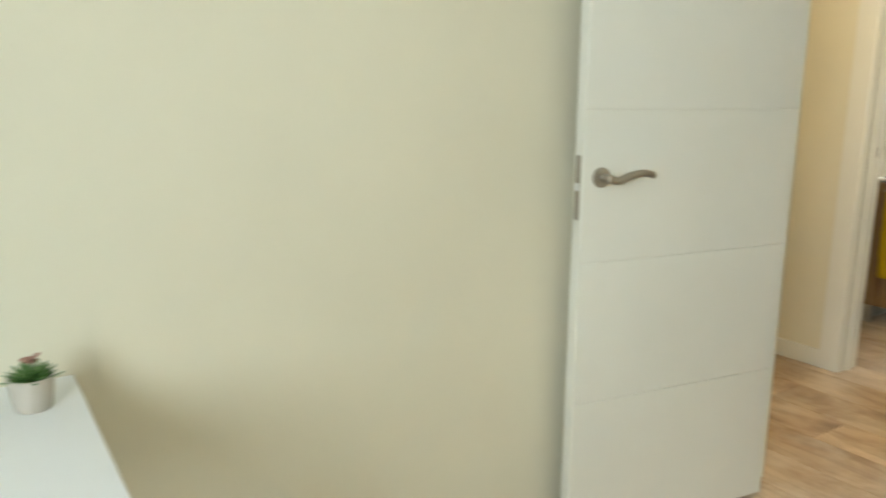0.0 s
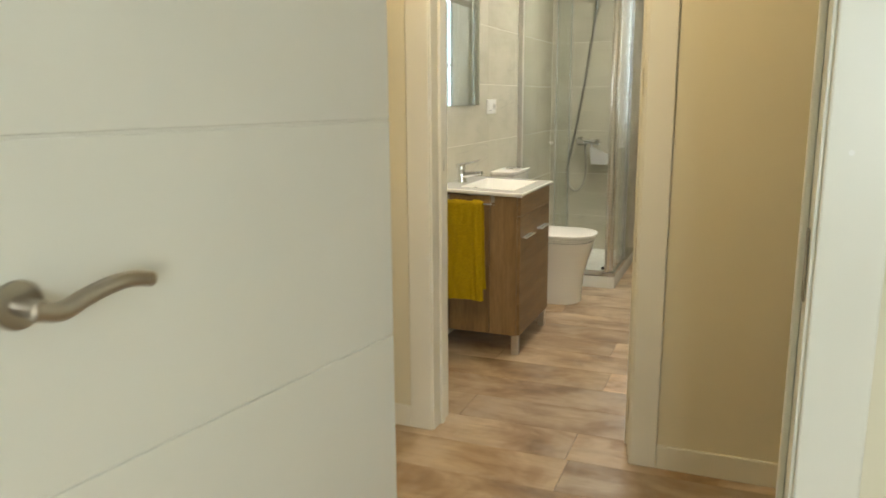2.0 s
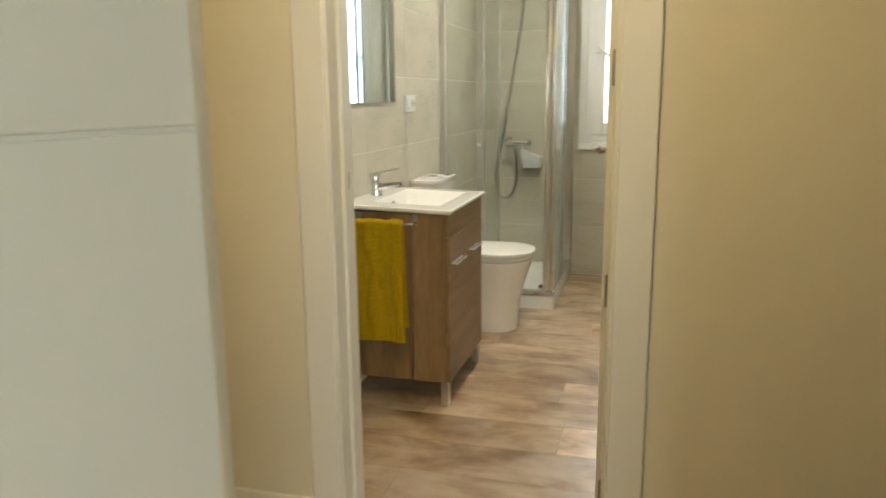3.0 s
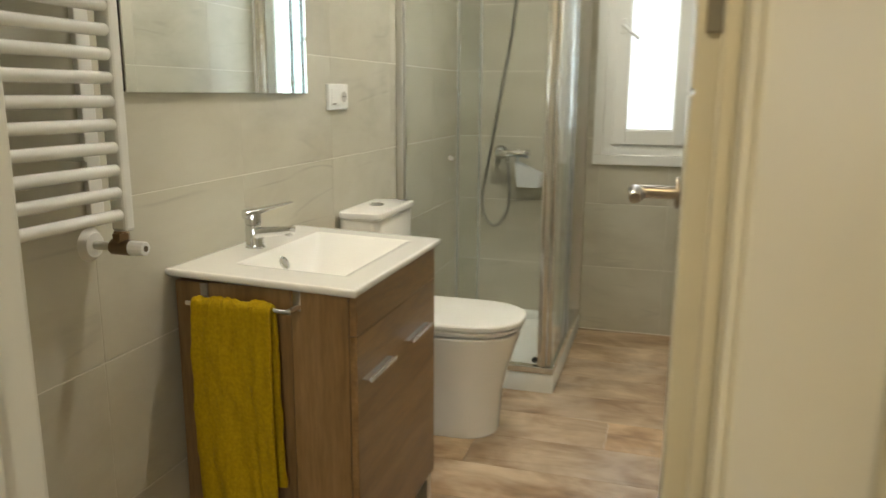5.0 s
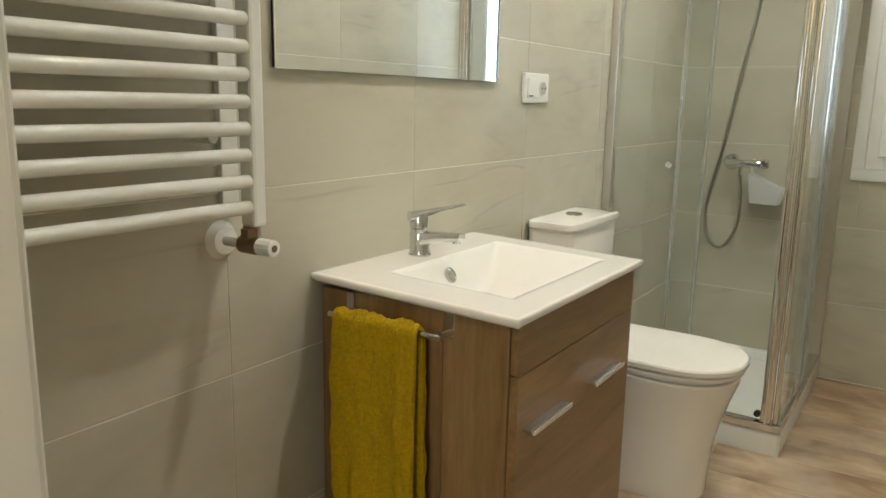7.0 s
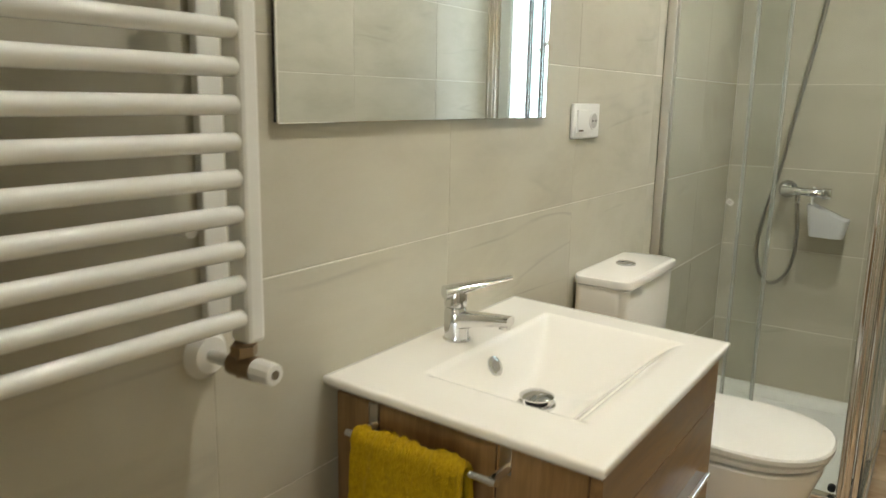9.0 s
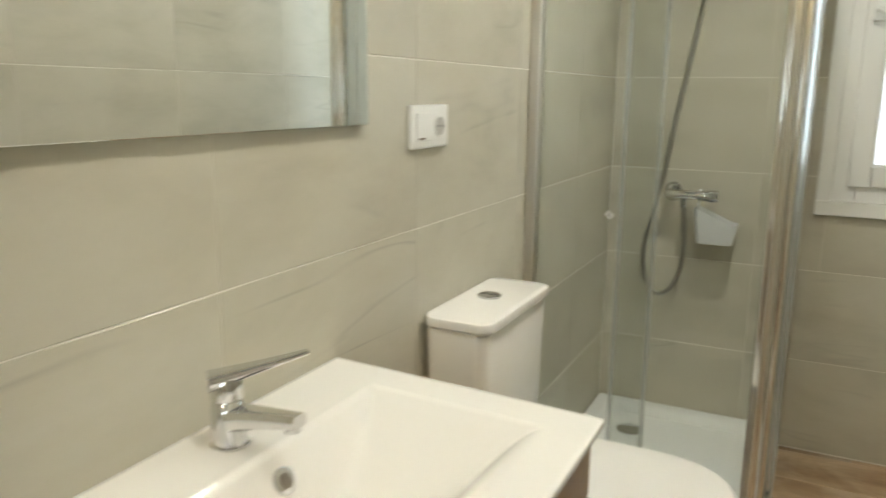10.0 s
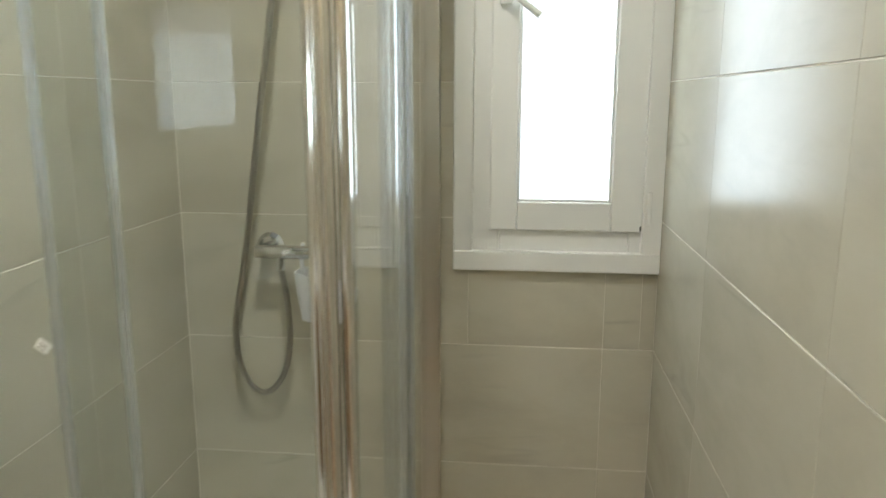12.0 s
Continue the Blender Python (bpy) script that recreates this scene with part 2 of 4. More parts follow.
def box(x0, x1, y0, y1, z0, z1, edge=0.0, bm=None, steps=2):
    bm = bm or bmesh.new()
    made = bmesh.ops.create_cube(bm, size=1.0)["verts"]
    bmesh.ops.scale(bm, vec=(x1 - x0, y1 - y0, z1 - z0), verts=made)
    bmesh.ops.translate(bm, vec=((x0 + x1) / 2, (y0 + y1) / 2, (z0 + z1) / 2), verts=made)
    if edge:
        edges = list({e for v in made for e in v.link_edges})
        bmesh.ops.bevel(bm, geom=edges, offset=edge, segments=steps, profile=0.5, affect="EDGES")
    return bm


def rod(a, b, r, r2=None, sides=20, edge=0.0, bm=None):
    bm = bm or bmesh.new()
    a, b = Vector(a), Vector(b)
    made = bmesh.ops.create_cone(bm, cap_ends=True, segments=sides, radius1=r, radius2=r if r2 is None else r2, depth=(b - a).length)["verts"]
    if edge:
        rim = list({e for v in made for e in v.link_edges if len(e.link_faces) == 2 and any(len(f.verts) > 4 for f in e.link_faces)})
        made = list(set(made))
        out = bmesh.ops.bevel(bm, geom=rim, offset=edge, segments=2, profile=0.5, affect="EDGES")
        made = list({v for v in out["verts"]} | {v for v in made if v.is_valid})
    turn = (b - a).to_track_quat("Z", "Y").to_matrix().to_4x4()
    bmesh.ops.transform(bm, matrix=Matrix.Translation((a + b) / 2) @ turn, verts=made)
    return bm


def spline(points, n=8):
    """Points along a smooth line through the given ones."""
    p = [Vector(q) for q in points]
    p = [2 * p[0] - p[1], *p, 2 * p[-1] - p[-2]]
    out = []
    for k in range(1, len(p) - 2):
        for s in range(n):
            t = s / n
            out.append(0.5 * (2 * p[k] + (p[k + 1] - p[k - 1]) * t + (2 * p[k - 1] - 5 * p[k] + 4 * p[k + 1] - p[k + 2]) * t * t
                              + (3 * p[k] - p[k - 1] - 3 * p[k + 1] + p[k + 2]) * t ** 3))
    return out + [p[-2]]


def tube(points, radius, sides=12, bm=None, flat=1.0):
    """A round bar along points; radius may be a function of the share of the way, flat squeezes it in height."""
    bm = bm or bmesh.new()
    rings, last = [], None
    for k, p in enumerate(points):
        ahead = (points[min(k + 1, len(points) - 1)] - points[max(k - 1, 0)]).normalized()
        side = last - ahead * last.dot(ahead) if last else ahead.cross(Vector((0, 0, 1)))
        if side.length < 1e-4:
            side = ahead.cross(Vector((0, 1, 0)))
        side.normalize()
        last, up = side, side.cross(ahead)
        r = radius(k / (len(points) - 1)) if callable(radius) else radius
        rings.append([bm.verts.new(p + r * (math.cos(a) * side + flat * math.sin(a) * up)) for a in (2 * math.pi * s / sides for s in range(sides))])
    for a, b in zip(rings, rings[1:]):
        for s in range(sides):
            bm.faces.new((a[s], a[(s + 1) % sides], b[(s + 1) % sides], b[s]))
    bm.faces.new(rings[0])
    bm.faces.new(rings[-1])
    return bm


def lathe(at, profile, sides=28, bm=None):
    """Turned about the upright through at; profile: radius and height."""
    bm = bm or bmesh.new()
    rings = [[bm.verts.new((at[0] + r * math.cos(a), at[1] + r * math.sin(a), at[2] + z)) for a in (2 * math.pi * s / sides for s in range(sides))] for r, z in profile]
    for a, b in zip(rings, rings[1:]):
        for s in range(sides):
            bm.faces.new((a[s], a[(s + 1) % sides], b[(s + 1) % sides], b[s]))
    bm.faces.new(rings[0])
    bm.faces.new(rings[-1])
    return bm


def loft(rings, bm=None):
    """Skin over closed rings of equal length, capped at both ends."""
    bm = bm or bmesh.new()
    made = [[bm.verts.new(p) for p in ring] for ring in rings]
    n = len(made[0])
    for a, b in zip(made, made[1:]):
        for s in range(n):
            bm.faces.new((a[s], a[(s + 1) % n], b[(s + 1) % n], b[s]))
    bm.faces.new(made[0])
    bm.faces.new(made[-1])
    return bm


def round_rect(cx, cy, hx, hy, r, z, n=6):
    out = []
    for sx, sy, a0 in ((1, 1, 0), (-1, 1, 90), (-1, -1, 180), (1, -1, 270)):
        for k in range(n + 1):
            a = radians(a0 + 90 * k / n)
            out.append((cx + sx * (hx - r) + r * math.cos(a), cy + sy * (hy - r) + r * math.sin(a), z))
    return out


# ---- plan, in metres ----
LEFT, RIGHT, END, DOORWALL = 2.775, 1.565, 7.20, 4.008   # bathroom tile faces
HALL_FAR, HALL_NEAR = 3.86, 2.70                         # hall wall faces
ROOM_WALL, ROOM_END = 2.14, 2.58                         # bedroom wall faces
TOP = 2.48

# ---- structure ----
solid("floor_slab", box(-0.92, 7.6, -2.0, 4.4, -0.15, -0.006), GROUT, "dull pale grout bed under the wood-look floor planks", "floor")
solid("ceiling_1", box(-0.92, 2.58, -2.0, 2.3, TOP, TOP + 0.1), CEILING, "plain white painted bedroom ceiling", "ceiling")
solid("ceiling_2", box(2.58, 3.86, -2.0, 4.4, TOP, TOP + 0.1), CEILING, "plain white painted hall ceiling", "ceiling")
solid("ceiling_3", box(3.86, 7.4, 1.4, 3.0, TOP, TOP + 0.1), CEILING, "plain white painted bathroom ceiling", "ceiling")

solid("wall_bedroom_side", box(-0.92, ROOM_END, ROOM_WALL, ROOM_WALL + 0.12, -0.1, TOP), PAINT, "cream painted plain bedroom wall", "wall")
solid("wall_bedroom_back", box(-0.92, 2.69, -2.0, -1.88, -0.1, TOP), PAINT, "cream painted plain bedroom back wall", "wall")
w = box(-0.92, -0.80, -1.88, -0.57, -0.1, TOP)
box(-0.92, -0.80, 0.73, ROOM_WALL, -0.1, TOP, bm=w)
box(-0.92, -0.80, -0.57, 0.73, -0.1, 0.90, bm=w)
box(-0.92, -0.80, -0.57, 0.73, 2.25, TOP, bm=w)
solid("wall_bedroom_window", w, PAINT, "cream painted bedroom wall with a window opening", "wall")

DOOR_TOP = 2.03
R0, R1 = 1.256, 2.000      # bedroom doorway
w = box(ROOM_END, HALL_NEAR, -1.88, R0 - 0.03, -0.1, TOP)
box(ROOM_END, HALL_NEAR, R1 + 0.03, 4.4, -0.1, TOP, bm=w)
box(ROOM_END, HALL_NEAR, R0 - 0.03, R1 + 0.03, DOOR_TOP + 0.03, TOP, bm=w)
solid("wall_partition", w, PAINT, "cream painted wall between bedroom and hall with a doorway", "wall")
B0, B1 = 1.660, 2.388      # bathroom doorway
w = box(HALL_FAR, DOORWALL - 0.01, -1.88, B0 - 0.03, -0.1, TOP)
box(HALL_FAR, DOORWALL - 0.01, B1 + 0.03, 4.4, -0.1, TOP, bm=w)
box(HALL_FAR, DOORWALL - 0.01, B0 - 0.03, B1 + 0.03, DOOR_TOP + 0.03, TOP, bm=w)
solid("wall_hall", w, PAINT, "cream painted hall wall with the bathroom doorway", "wall")
solid("wall_hall_end_1", box(HALL_NEAR, HALL_FAR, -2.0, -1.88, -0.1, TOP), PAINT, "cream painted plain hall end wall", "wall")
solid("wall_hall_end_2", box(HALL_NEAR, HALL_FAR, 4.28, 4.4, -0.1, TOP), PAINT, "cream painted plain far hall end wall", "wall")


def casing(name, x0, x1, y0, y1, label, strike_side, strike_z):
    """Lined doorway: two jambs and a head with stops, and flat architraves on both faces."""
    t = thing(name, ((x0 + x1) / 2, (y0 + y1) / 2, 0), label, "door frame", kind="structure")
    for ya, yb in ((y0 - 0.03, y0), (y1, y1 + 0.03)):
        part("jamb", box(x0 - 0.004, x1 + 0.004, ya, yb, 0, DOOR_TOP, 0.002), LACQUER, t)
    part("head", box(x0 - 0.004, x1 + 0.004, y0 - 0.03, y1 + 0.03, DOOR_TOP, DOOR_TOP + 0.03, 0.002), LACQUER, t)
    mid = x0 + 0.055 if strike_side > 0 else x0 + 0.062
    for ya, yb in ((y0, y0 + 0.011), (y1 - 0.011, y1)):
        part("stop", box(mid, mid + 0.03, ya, yb, 0, DOOR_TOP, 0.003), LACQUER, t)
    for xa, xb in ((x0 - 0.014, x0), (x1, x1 + 0.014)):
        for ya, yb in ((y0 - 0.095, y0 - 0.006), (y1 + 0.006, y1 + 0.095)):
            part("architrave", box(xa, xb, ya, yb, 0, DOOR_TOP + 0.092, 0.004), LACQUER, t)
        part("architrave", box(xa, xb, y0 - 0.006, y1 + 0.006, DOOR_TOP + 0.006, DOOR_TOP + 0.092, 0.004), LACQUER, t)
    return t


room_frame = casing("doorway_1", ROOM_END, HALL_NEAR, R0, R1, "white lacquered door frame with flat architraves", -1, 1.0)
bath_frame = casing("doorway_2", HALL_FAR, DOORWALL - 0.006, B0, B1, "white lacquered bathroom door frame with flat architraves", 1, 1.0)
part("strike_plate", box(2.598, 2.626, R0 + 0.0005, R0 + 0.0035, 0.945, 1.055, 0.001), NICKEL, room_frame, "satin nickel strike plate")
part("screw_cap", rod((2.5662, 1.217, 1.171), (2.5645, 1.217, 1.171), 0.004, sides=16), SWITCH, room_frame, "small off-white screw cap", True)
plate = part("strike_plate", box(3.947, 3.967, B1 - 0.003, B1 - 0.0005, 0.983, 1.031, 0.001), BRONZE, bath_frame, "dull bronze strike plate")
# Near-black piece on the plate paints the shade of the latch hole.
part("latch_hole", box(3.952, 3.962, B1 - 0.0042, B1 - 0.0031, 0.996, 1.018), DARK, plate)

for k, (y0, y1) in enumerate(((-1.88, B0 - 0.095), (B1 + 0.095, 4.28))):
    solid("baseboard_%d" % (k + 1), box(HALL_FAR - 0.012, HALL_FAR, y0, y1, 0, 0.085, 0.003), LACQUER, "white painted baseboard along the hall wall", "baseboard")

# bathroom shell, a little behind the tile faces
GAP = 0.0009
solid("wall_bath_left", box(3.98, 7.42, LEFT + GAP, LEFT + 0.12, -0.1, TOP), GROUT, "pale grouted bathroom wall behind beige tiles", "wall")
solid("wall_bath_right", box(3.98, 7.42, RIGHT - 0.12, RIGHT - GAP, -0.1, TOP), GROUT, "pale grouted bathroom wall behind grey-beige tiles", "wall")
W0, W1, WZ0, WZ1 = 1.600, 2.030, 0.915, 2.28
w = box(END + GAP, END + 0.2, RIGHT - GAP, W0, -0.1, TOP)
box(END + GAP, END + 0.2, W1, LEFT + GAP, -0.1, TOP, bm=w)
box(END + GAP, END + 0.2, W0, W1, -0.1, WZ0, bm=w)
box(END + GAP, END + 0.2, W0, W1, WZ1, TOP, bm=w)
solid("wall_bath_end", w, GROUT, "pale grouted tiled end wall with a window opening", "wall")
solid("backdrop", box(9.6, 9.62, -4, 8, -2, 7), SKYGLOW, "bright white overcast sky outside the bathroom window", "sky")
solid("backdrop_2", box(-4.0, -3.98, -5, 7, -2, 7), ROOMGLOW, "bright white overcast sky outside the bedroom window", "sky")


# ---- bathroom window ----
def bath_window():
    t = thing("window_1", (END, 1.81, WZ0), "white plastic bathroom window with one closed sash", "window", kind="structure")
    part("window_frame", box(END - 0.016, END + 0.004, RIGHT - 0.002, 1.612, 0.87, 2.34, 0.004), PVC, t)
    bm = box(END - 0.016, END + 0.004, 2.020, 2.068, 0.87, 2.34, 0.004)
    part("window_frame", bm, PVC, t)
    part("window_sill", box(END - 0.020, END + 0.004, RIGHT - 0.002, 2.068, 0.868, 0.918, 0.004), PVC, t)
    part("window_frame", box(END - 0.016, END + 0.004, 1.612, 2.020, 2.29, 2.34, 0.004), PVC, t)
    # fixed frame in the opening
    for y0, y1, z0, z1 in ((W0, 1.640, WZ0, WZ1), (1.955, W1, WZ0, WZ1), (1.640, 1.955, WZ0, 0.985), (1.640, 1.955, 2.22, WZ1)):
        part("fixed_frame", box(END + 0.003, END + 0.07, y0, y1, z0, z1, 0.003), PVC, t)
    # sash proud of the frame
    s0, s1, z0, z1 = 1.603, 1.979, 0.969, 2.26
    g0, g1, h0, h1 = 1.686, 1.913, 1.040, 2.185
    for a0, a1, b0, b1, n in ((s0, g0, z0, z1, "stile"), (g1, s1, z0, z1, "stile"), (g0, g1, z0, h0, "rail"), (g0, g1, h1, z1, "rail")):
        part("sash_" + n, box(END - 0.009, END + 0.05, a0, a1, b0, b1, 0.004), PVC, t)
    for a0, a1, b0, b1 in ((g0, g0 + 0.007, h0, h1), (g1 - 0.007, g1, h0, h1), (g0 + 0.007, g1 - 0.007, h0, h0 + 0.007)):
        part("glazing_bead", box(END - 0.002, END + 0.03, a0, a1, b0, b1, 0.002), PVC, t)
    pane = part("pane", box(END + 0.030, END + 0.036, g0, g1, h0, h1), PANE, t, "overexposed clear pane")
    pane.visible_shadow = False
    part("hinge_cover", box(END - 0.018, END - 0.004, 1.590, 1.603, 0.985, 1.07, 0.003), PVC, t)
    # No notch is cut: a near-black strip paints its shade on the sash.
    part("hinge_gap", box(END - 0.0095, END - 0.008, 1.606, 1.616, 0.972, 0.985), DARK, t, "dark strip for the shade of the hinge notch")
    grip = part("window_handle", box(END - 0.024, END - 0.009, 1.930, 1.960, 1.50, 1.57, 0.004), PVC, t)
    bm = rod((END - 0.024, 1.945, 1.535), (END - 0.05, 1.945, 1.535), 0.009)
    part("neck", bm, PVC, grip)
    bm = tube(spline([(END - 0.048, 1.948, 1.538), (END - 0.052, 1.92, 1.513), (END - 0.05, 1.868, 1.472)], 6), 0.0085, 10)
    part("lever", bm, PVC, grip, smooth=True)
    return t


bath_window()


# ---- ceiling lamps ----
def downlight(x, y, r):
    t = thing("ceiling_light", (x, y, TOP), "small round white recessed ceiling light, switched on", "ceiling light", "recessed ceiling lights")
    part("ring", lathe((x, y, TOP), ((r, 0.0), (r + 0.012, -0.001), (r + 0.012, -0.006), (r, -0.008))), ENAMEL, t)
    part("diffuser", lathe((x, y, TOP), ((r - 0.001, -0.001), (r - 0.001, -0.004))), LED, t)


for x, y, r in ((3.05, 1.95, 0.08), (5.05, 2.12, 0.045), (6.25, 2.15, 0.045)):
    downlight(x, y, r)


# ---- doors ----
def lever_handle(parent, at, along, out, label, reach=0.048):
    """Round rose, neck and a gently waved lever; along: the way the lever points, out: away from the leaf."""
    at, along, out = Vector(at), Vector(along).normalized(), Vector(out).normalized()
    h = part("door_handle", rod(at, at + out * 0.009, 0.026, sides=32, edge=0.002), NICKEL, parent, label, True)
    part("neck", rod(at + out * 0.008, at + out * reach, 0.0105, sides=20), NICKEL, h, smooth=True)
    up = Vector((0, 0, 1))
    pts = [at + out * (reach - 0.004) - along * 0.006, at + out * reach + along * 0.020 - up * 0.005, at + out * (reach + 0.001) + along * 0.045 + up * 0.003,
           at + out * (reach + 0.001) + along * 0.076 + up * 0.0100, at + out * reach + along * 0.105 + up * 0.011, at + out * (reach - 0.002) + along * 0.131 + up * 0.005]
    part("lever", tube(spline(pts, 6), lambda s: 0.0105 - 0.002 * abs(s - 0.2), 14), NICKEL, h, smooth=True)
    return h


def door_leaf(name, hinge, lock, thick, side, label, grooves, handle_out):
    """A leaf from hinge to lock line, built of boards with level grooves between them on both faces."""
    hinge, lock = Vector((*hinge, 0)), Vector((*lock, 0))
    along = (lock - hinge).normalized()
    across = Vector((-along.y, along.x, 0)) * side       # from the near face into the leaf
    width = (lock - hinge).length
    t = thing(name, hinge, label, "door", kind="structure")
    m = Matrix((( along.x, across.x, 0, hinge.x), (along.y, across.y, 0, hinge.y), (0, 0, 1, 0), (0, 0, 0, 1)))

    def put(part_name, bm, mat, parent, text=""):
        bmesh.ops.transform(bm, matrix=m, verts=bm.verts)
        return part(part_name, bm, mat, parent, text)

    core = put("core", box(0, width, 0.0035, thick - 0.0035, 0.0085, DOOR_TOP - 0.0045), LACQUER, t)
    levels = [0.008, *grooves, DOOR_TOP - 0.004]
    for z0, z1 in zip(levels, levels[1:]):
        put("panel", box(0.0008, width - 0.0008, 0, thick, z0 + 0.002, z1 - 0.002, 0.0022), LACQUER, t)
    return t, m, width


grooves = (0.432, 0.822, 1.213, 1.603)
leaf, m, width = door_leaf("door_1", (2.590, 1.936), (1.862, 2.048), 0.040, -1, "white lacquered bedroom door with fine level grooves, standing open", grooves, 1)
out = m.to_3x3() @ Vector((0, -1, 0))
lever_handle(leaf, m @ Vector((width - 0.054, 0, 1.044)), m.to_3x3() @ Vector((-1, 0, 0)), out, "satin nickel lever handle")
bm = box(width, width + 0.0025, 0.010, 0.030, 0.935, 1.10, 0.001)
bmesh.ops.transform(bm, matrix=m, verts=bm.verts)
lock = part("lock_plate", bm, NICKEL, leaf, "satin nickel lock plate on the door edge")
bm = box(width, width + 0.009, 0.012, 0.027, 1.010, 1.030, 0.002)
bmesh.ops.transform(bm, matrix=m, verts=bm.verts)
part("latch", bm, ENAMEL, lock, "pale latch bolt")

leaf, m, width = door_leaf("door_2", (3.982, 1.689), (4.668, 1.678), 0.034, -1, "white lacquered bathroom door standing open along the wall", grooves, 1)
out = m.to_3x3() @ Vector((0, -1, 0))
lever_handle(leaf, m @ Vector((width - 0.050, 0, 1.056)), m.to_3x3() @ Vector((-1, 0, 0)), out, "satin nickel lever handle", 0.066)
for z in (0.145, 0.73, 1.30, 1.88):
    bm = box(-0.004, 0.001, 0.008, 0.026, z - 0.044, z + 0.044, 0.002)
    bmesh.ops.transform(bm, matrix=m, verts=bm.verts)
    part("hinge", bm, NICKEL, leaf, "satin nickel hinge")


# ---- bedroom: desk and plant ----
def desk():
    t = thing("desk", (0.0, 1.75, 0), "plain white melamine desk standing against the wall", "desk")
    part("tabletop", box(-0.75, 0.688, 1.42, 2.136, 0.712, 0.740, 0.003), DESK_WHITE, t)
    for x in (-0.70, 0.61):
        for y in (1.48, 2.08):
            part("leg", box(x, x + 0.045, y - 0.022, y + 0.022, 0, 0.712, 0.002), DESK_WHITE, t)
    part("apron", box(-0.655, 0.61, 2.07, 2.09, 0.63, 0.712, 0.002), DESK_WHITE, t)


def potted_plant():
    x, y, z = 0.612, 2.005, 0.740
    t = thing("potted_plant", (x, y, z), "small artificial succulent in a beige cement pot on the desk", "plant")
    part("pot", lathe((x, y, z), ((0.026, 0), (0.028, 0.003), (0.034, 0.048), (0.0355, 0.056), (0.033, 0.056), (0.031, 0.050))), CEMENT, t, smooth=True)
    part("soil", lathe((x, y, z), ((0.031, 0.044), (0.031, 0.050))), SOIL, t)
    rng = random.Random(4)
    for k in range(30):
        a, tier = k * 2.4, k / 30
        long = 0.050 - 0.026 * tier
        rise = 0.000 + 0.020 * tier
        tip = Vector((x + math.cos(a) * long, y + math.sin(a) * long, z + 0.056 + rise + rng.uniform(-0.004, 0.005)))
        root = Vector((x + math.cos(a) * 0.005, y + math.sin(a) * 0.005, z + 0.050 + 0.012 * tier))
        mid = (root + tip) / 2 + Vector((0, 0, -0.004))
        part("leaf", tube(spline([root, mid, tip], 4), lambda s: 0.0066 * (1 - s) ** 0.6 + 0.0005, 7, flat=0.45), LEAF, t, smooth=True)
    for k in range(9):
        a = k * 2.4
        c = Vector((x + 0.008 * math.cos(a) * (k / 9), y + 0.008 * math.sin(a) * (k / 9), z + 0.076 + 0.004 * (k % 3)))
        tip = c + Vector((0.011 * math.cos(a), 0.011 * math.sin(a), 0.006))
        part("petal", tube(spline([c, (c + tip) / 2 + Vector((0, 0, 0.002)), tip], 3), lambda s: 0.0065 * math.sin(0.4 + 2.5 * s), 7, flat=0.4), PETAL, t, smooth=True)
    part("stem", rod((x, y, z + 0.050), (x, y, z + 0.078), 0.003, sides=8), LEAF, t)


desk()
potted_plant()


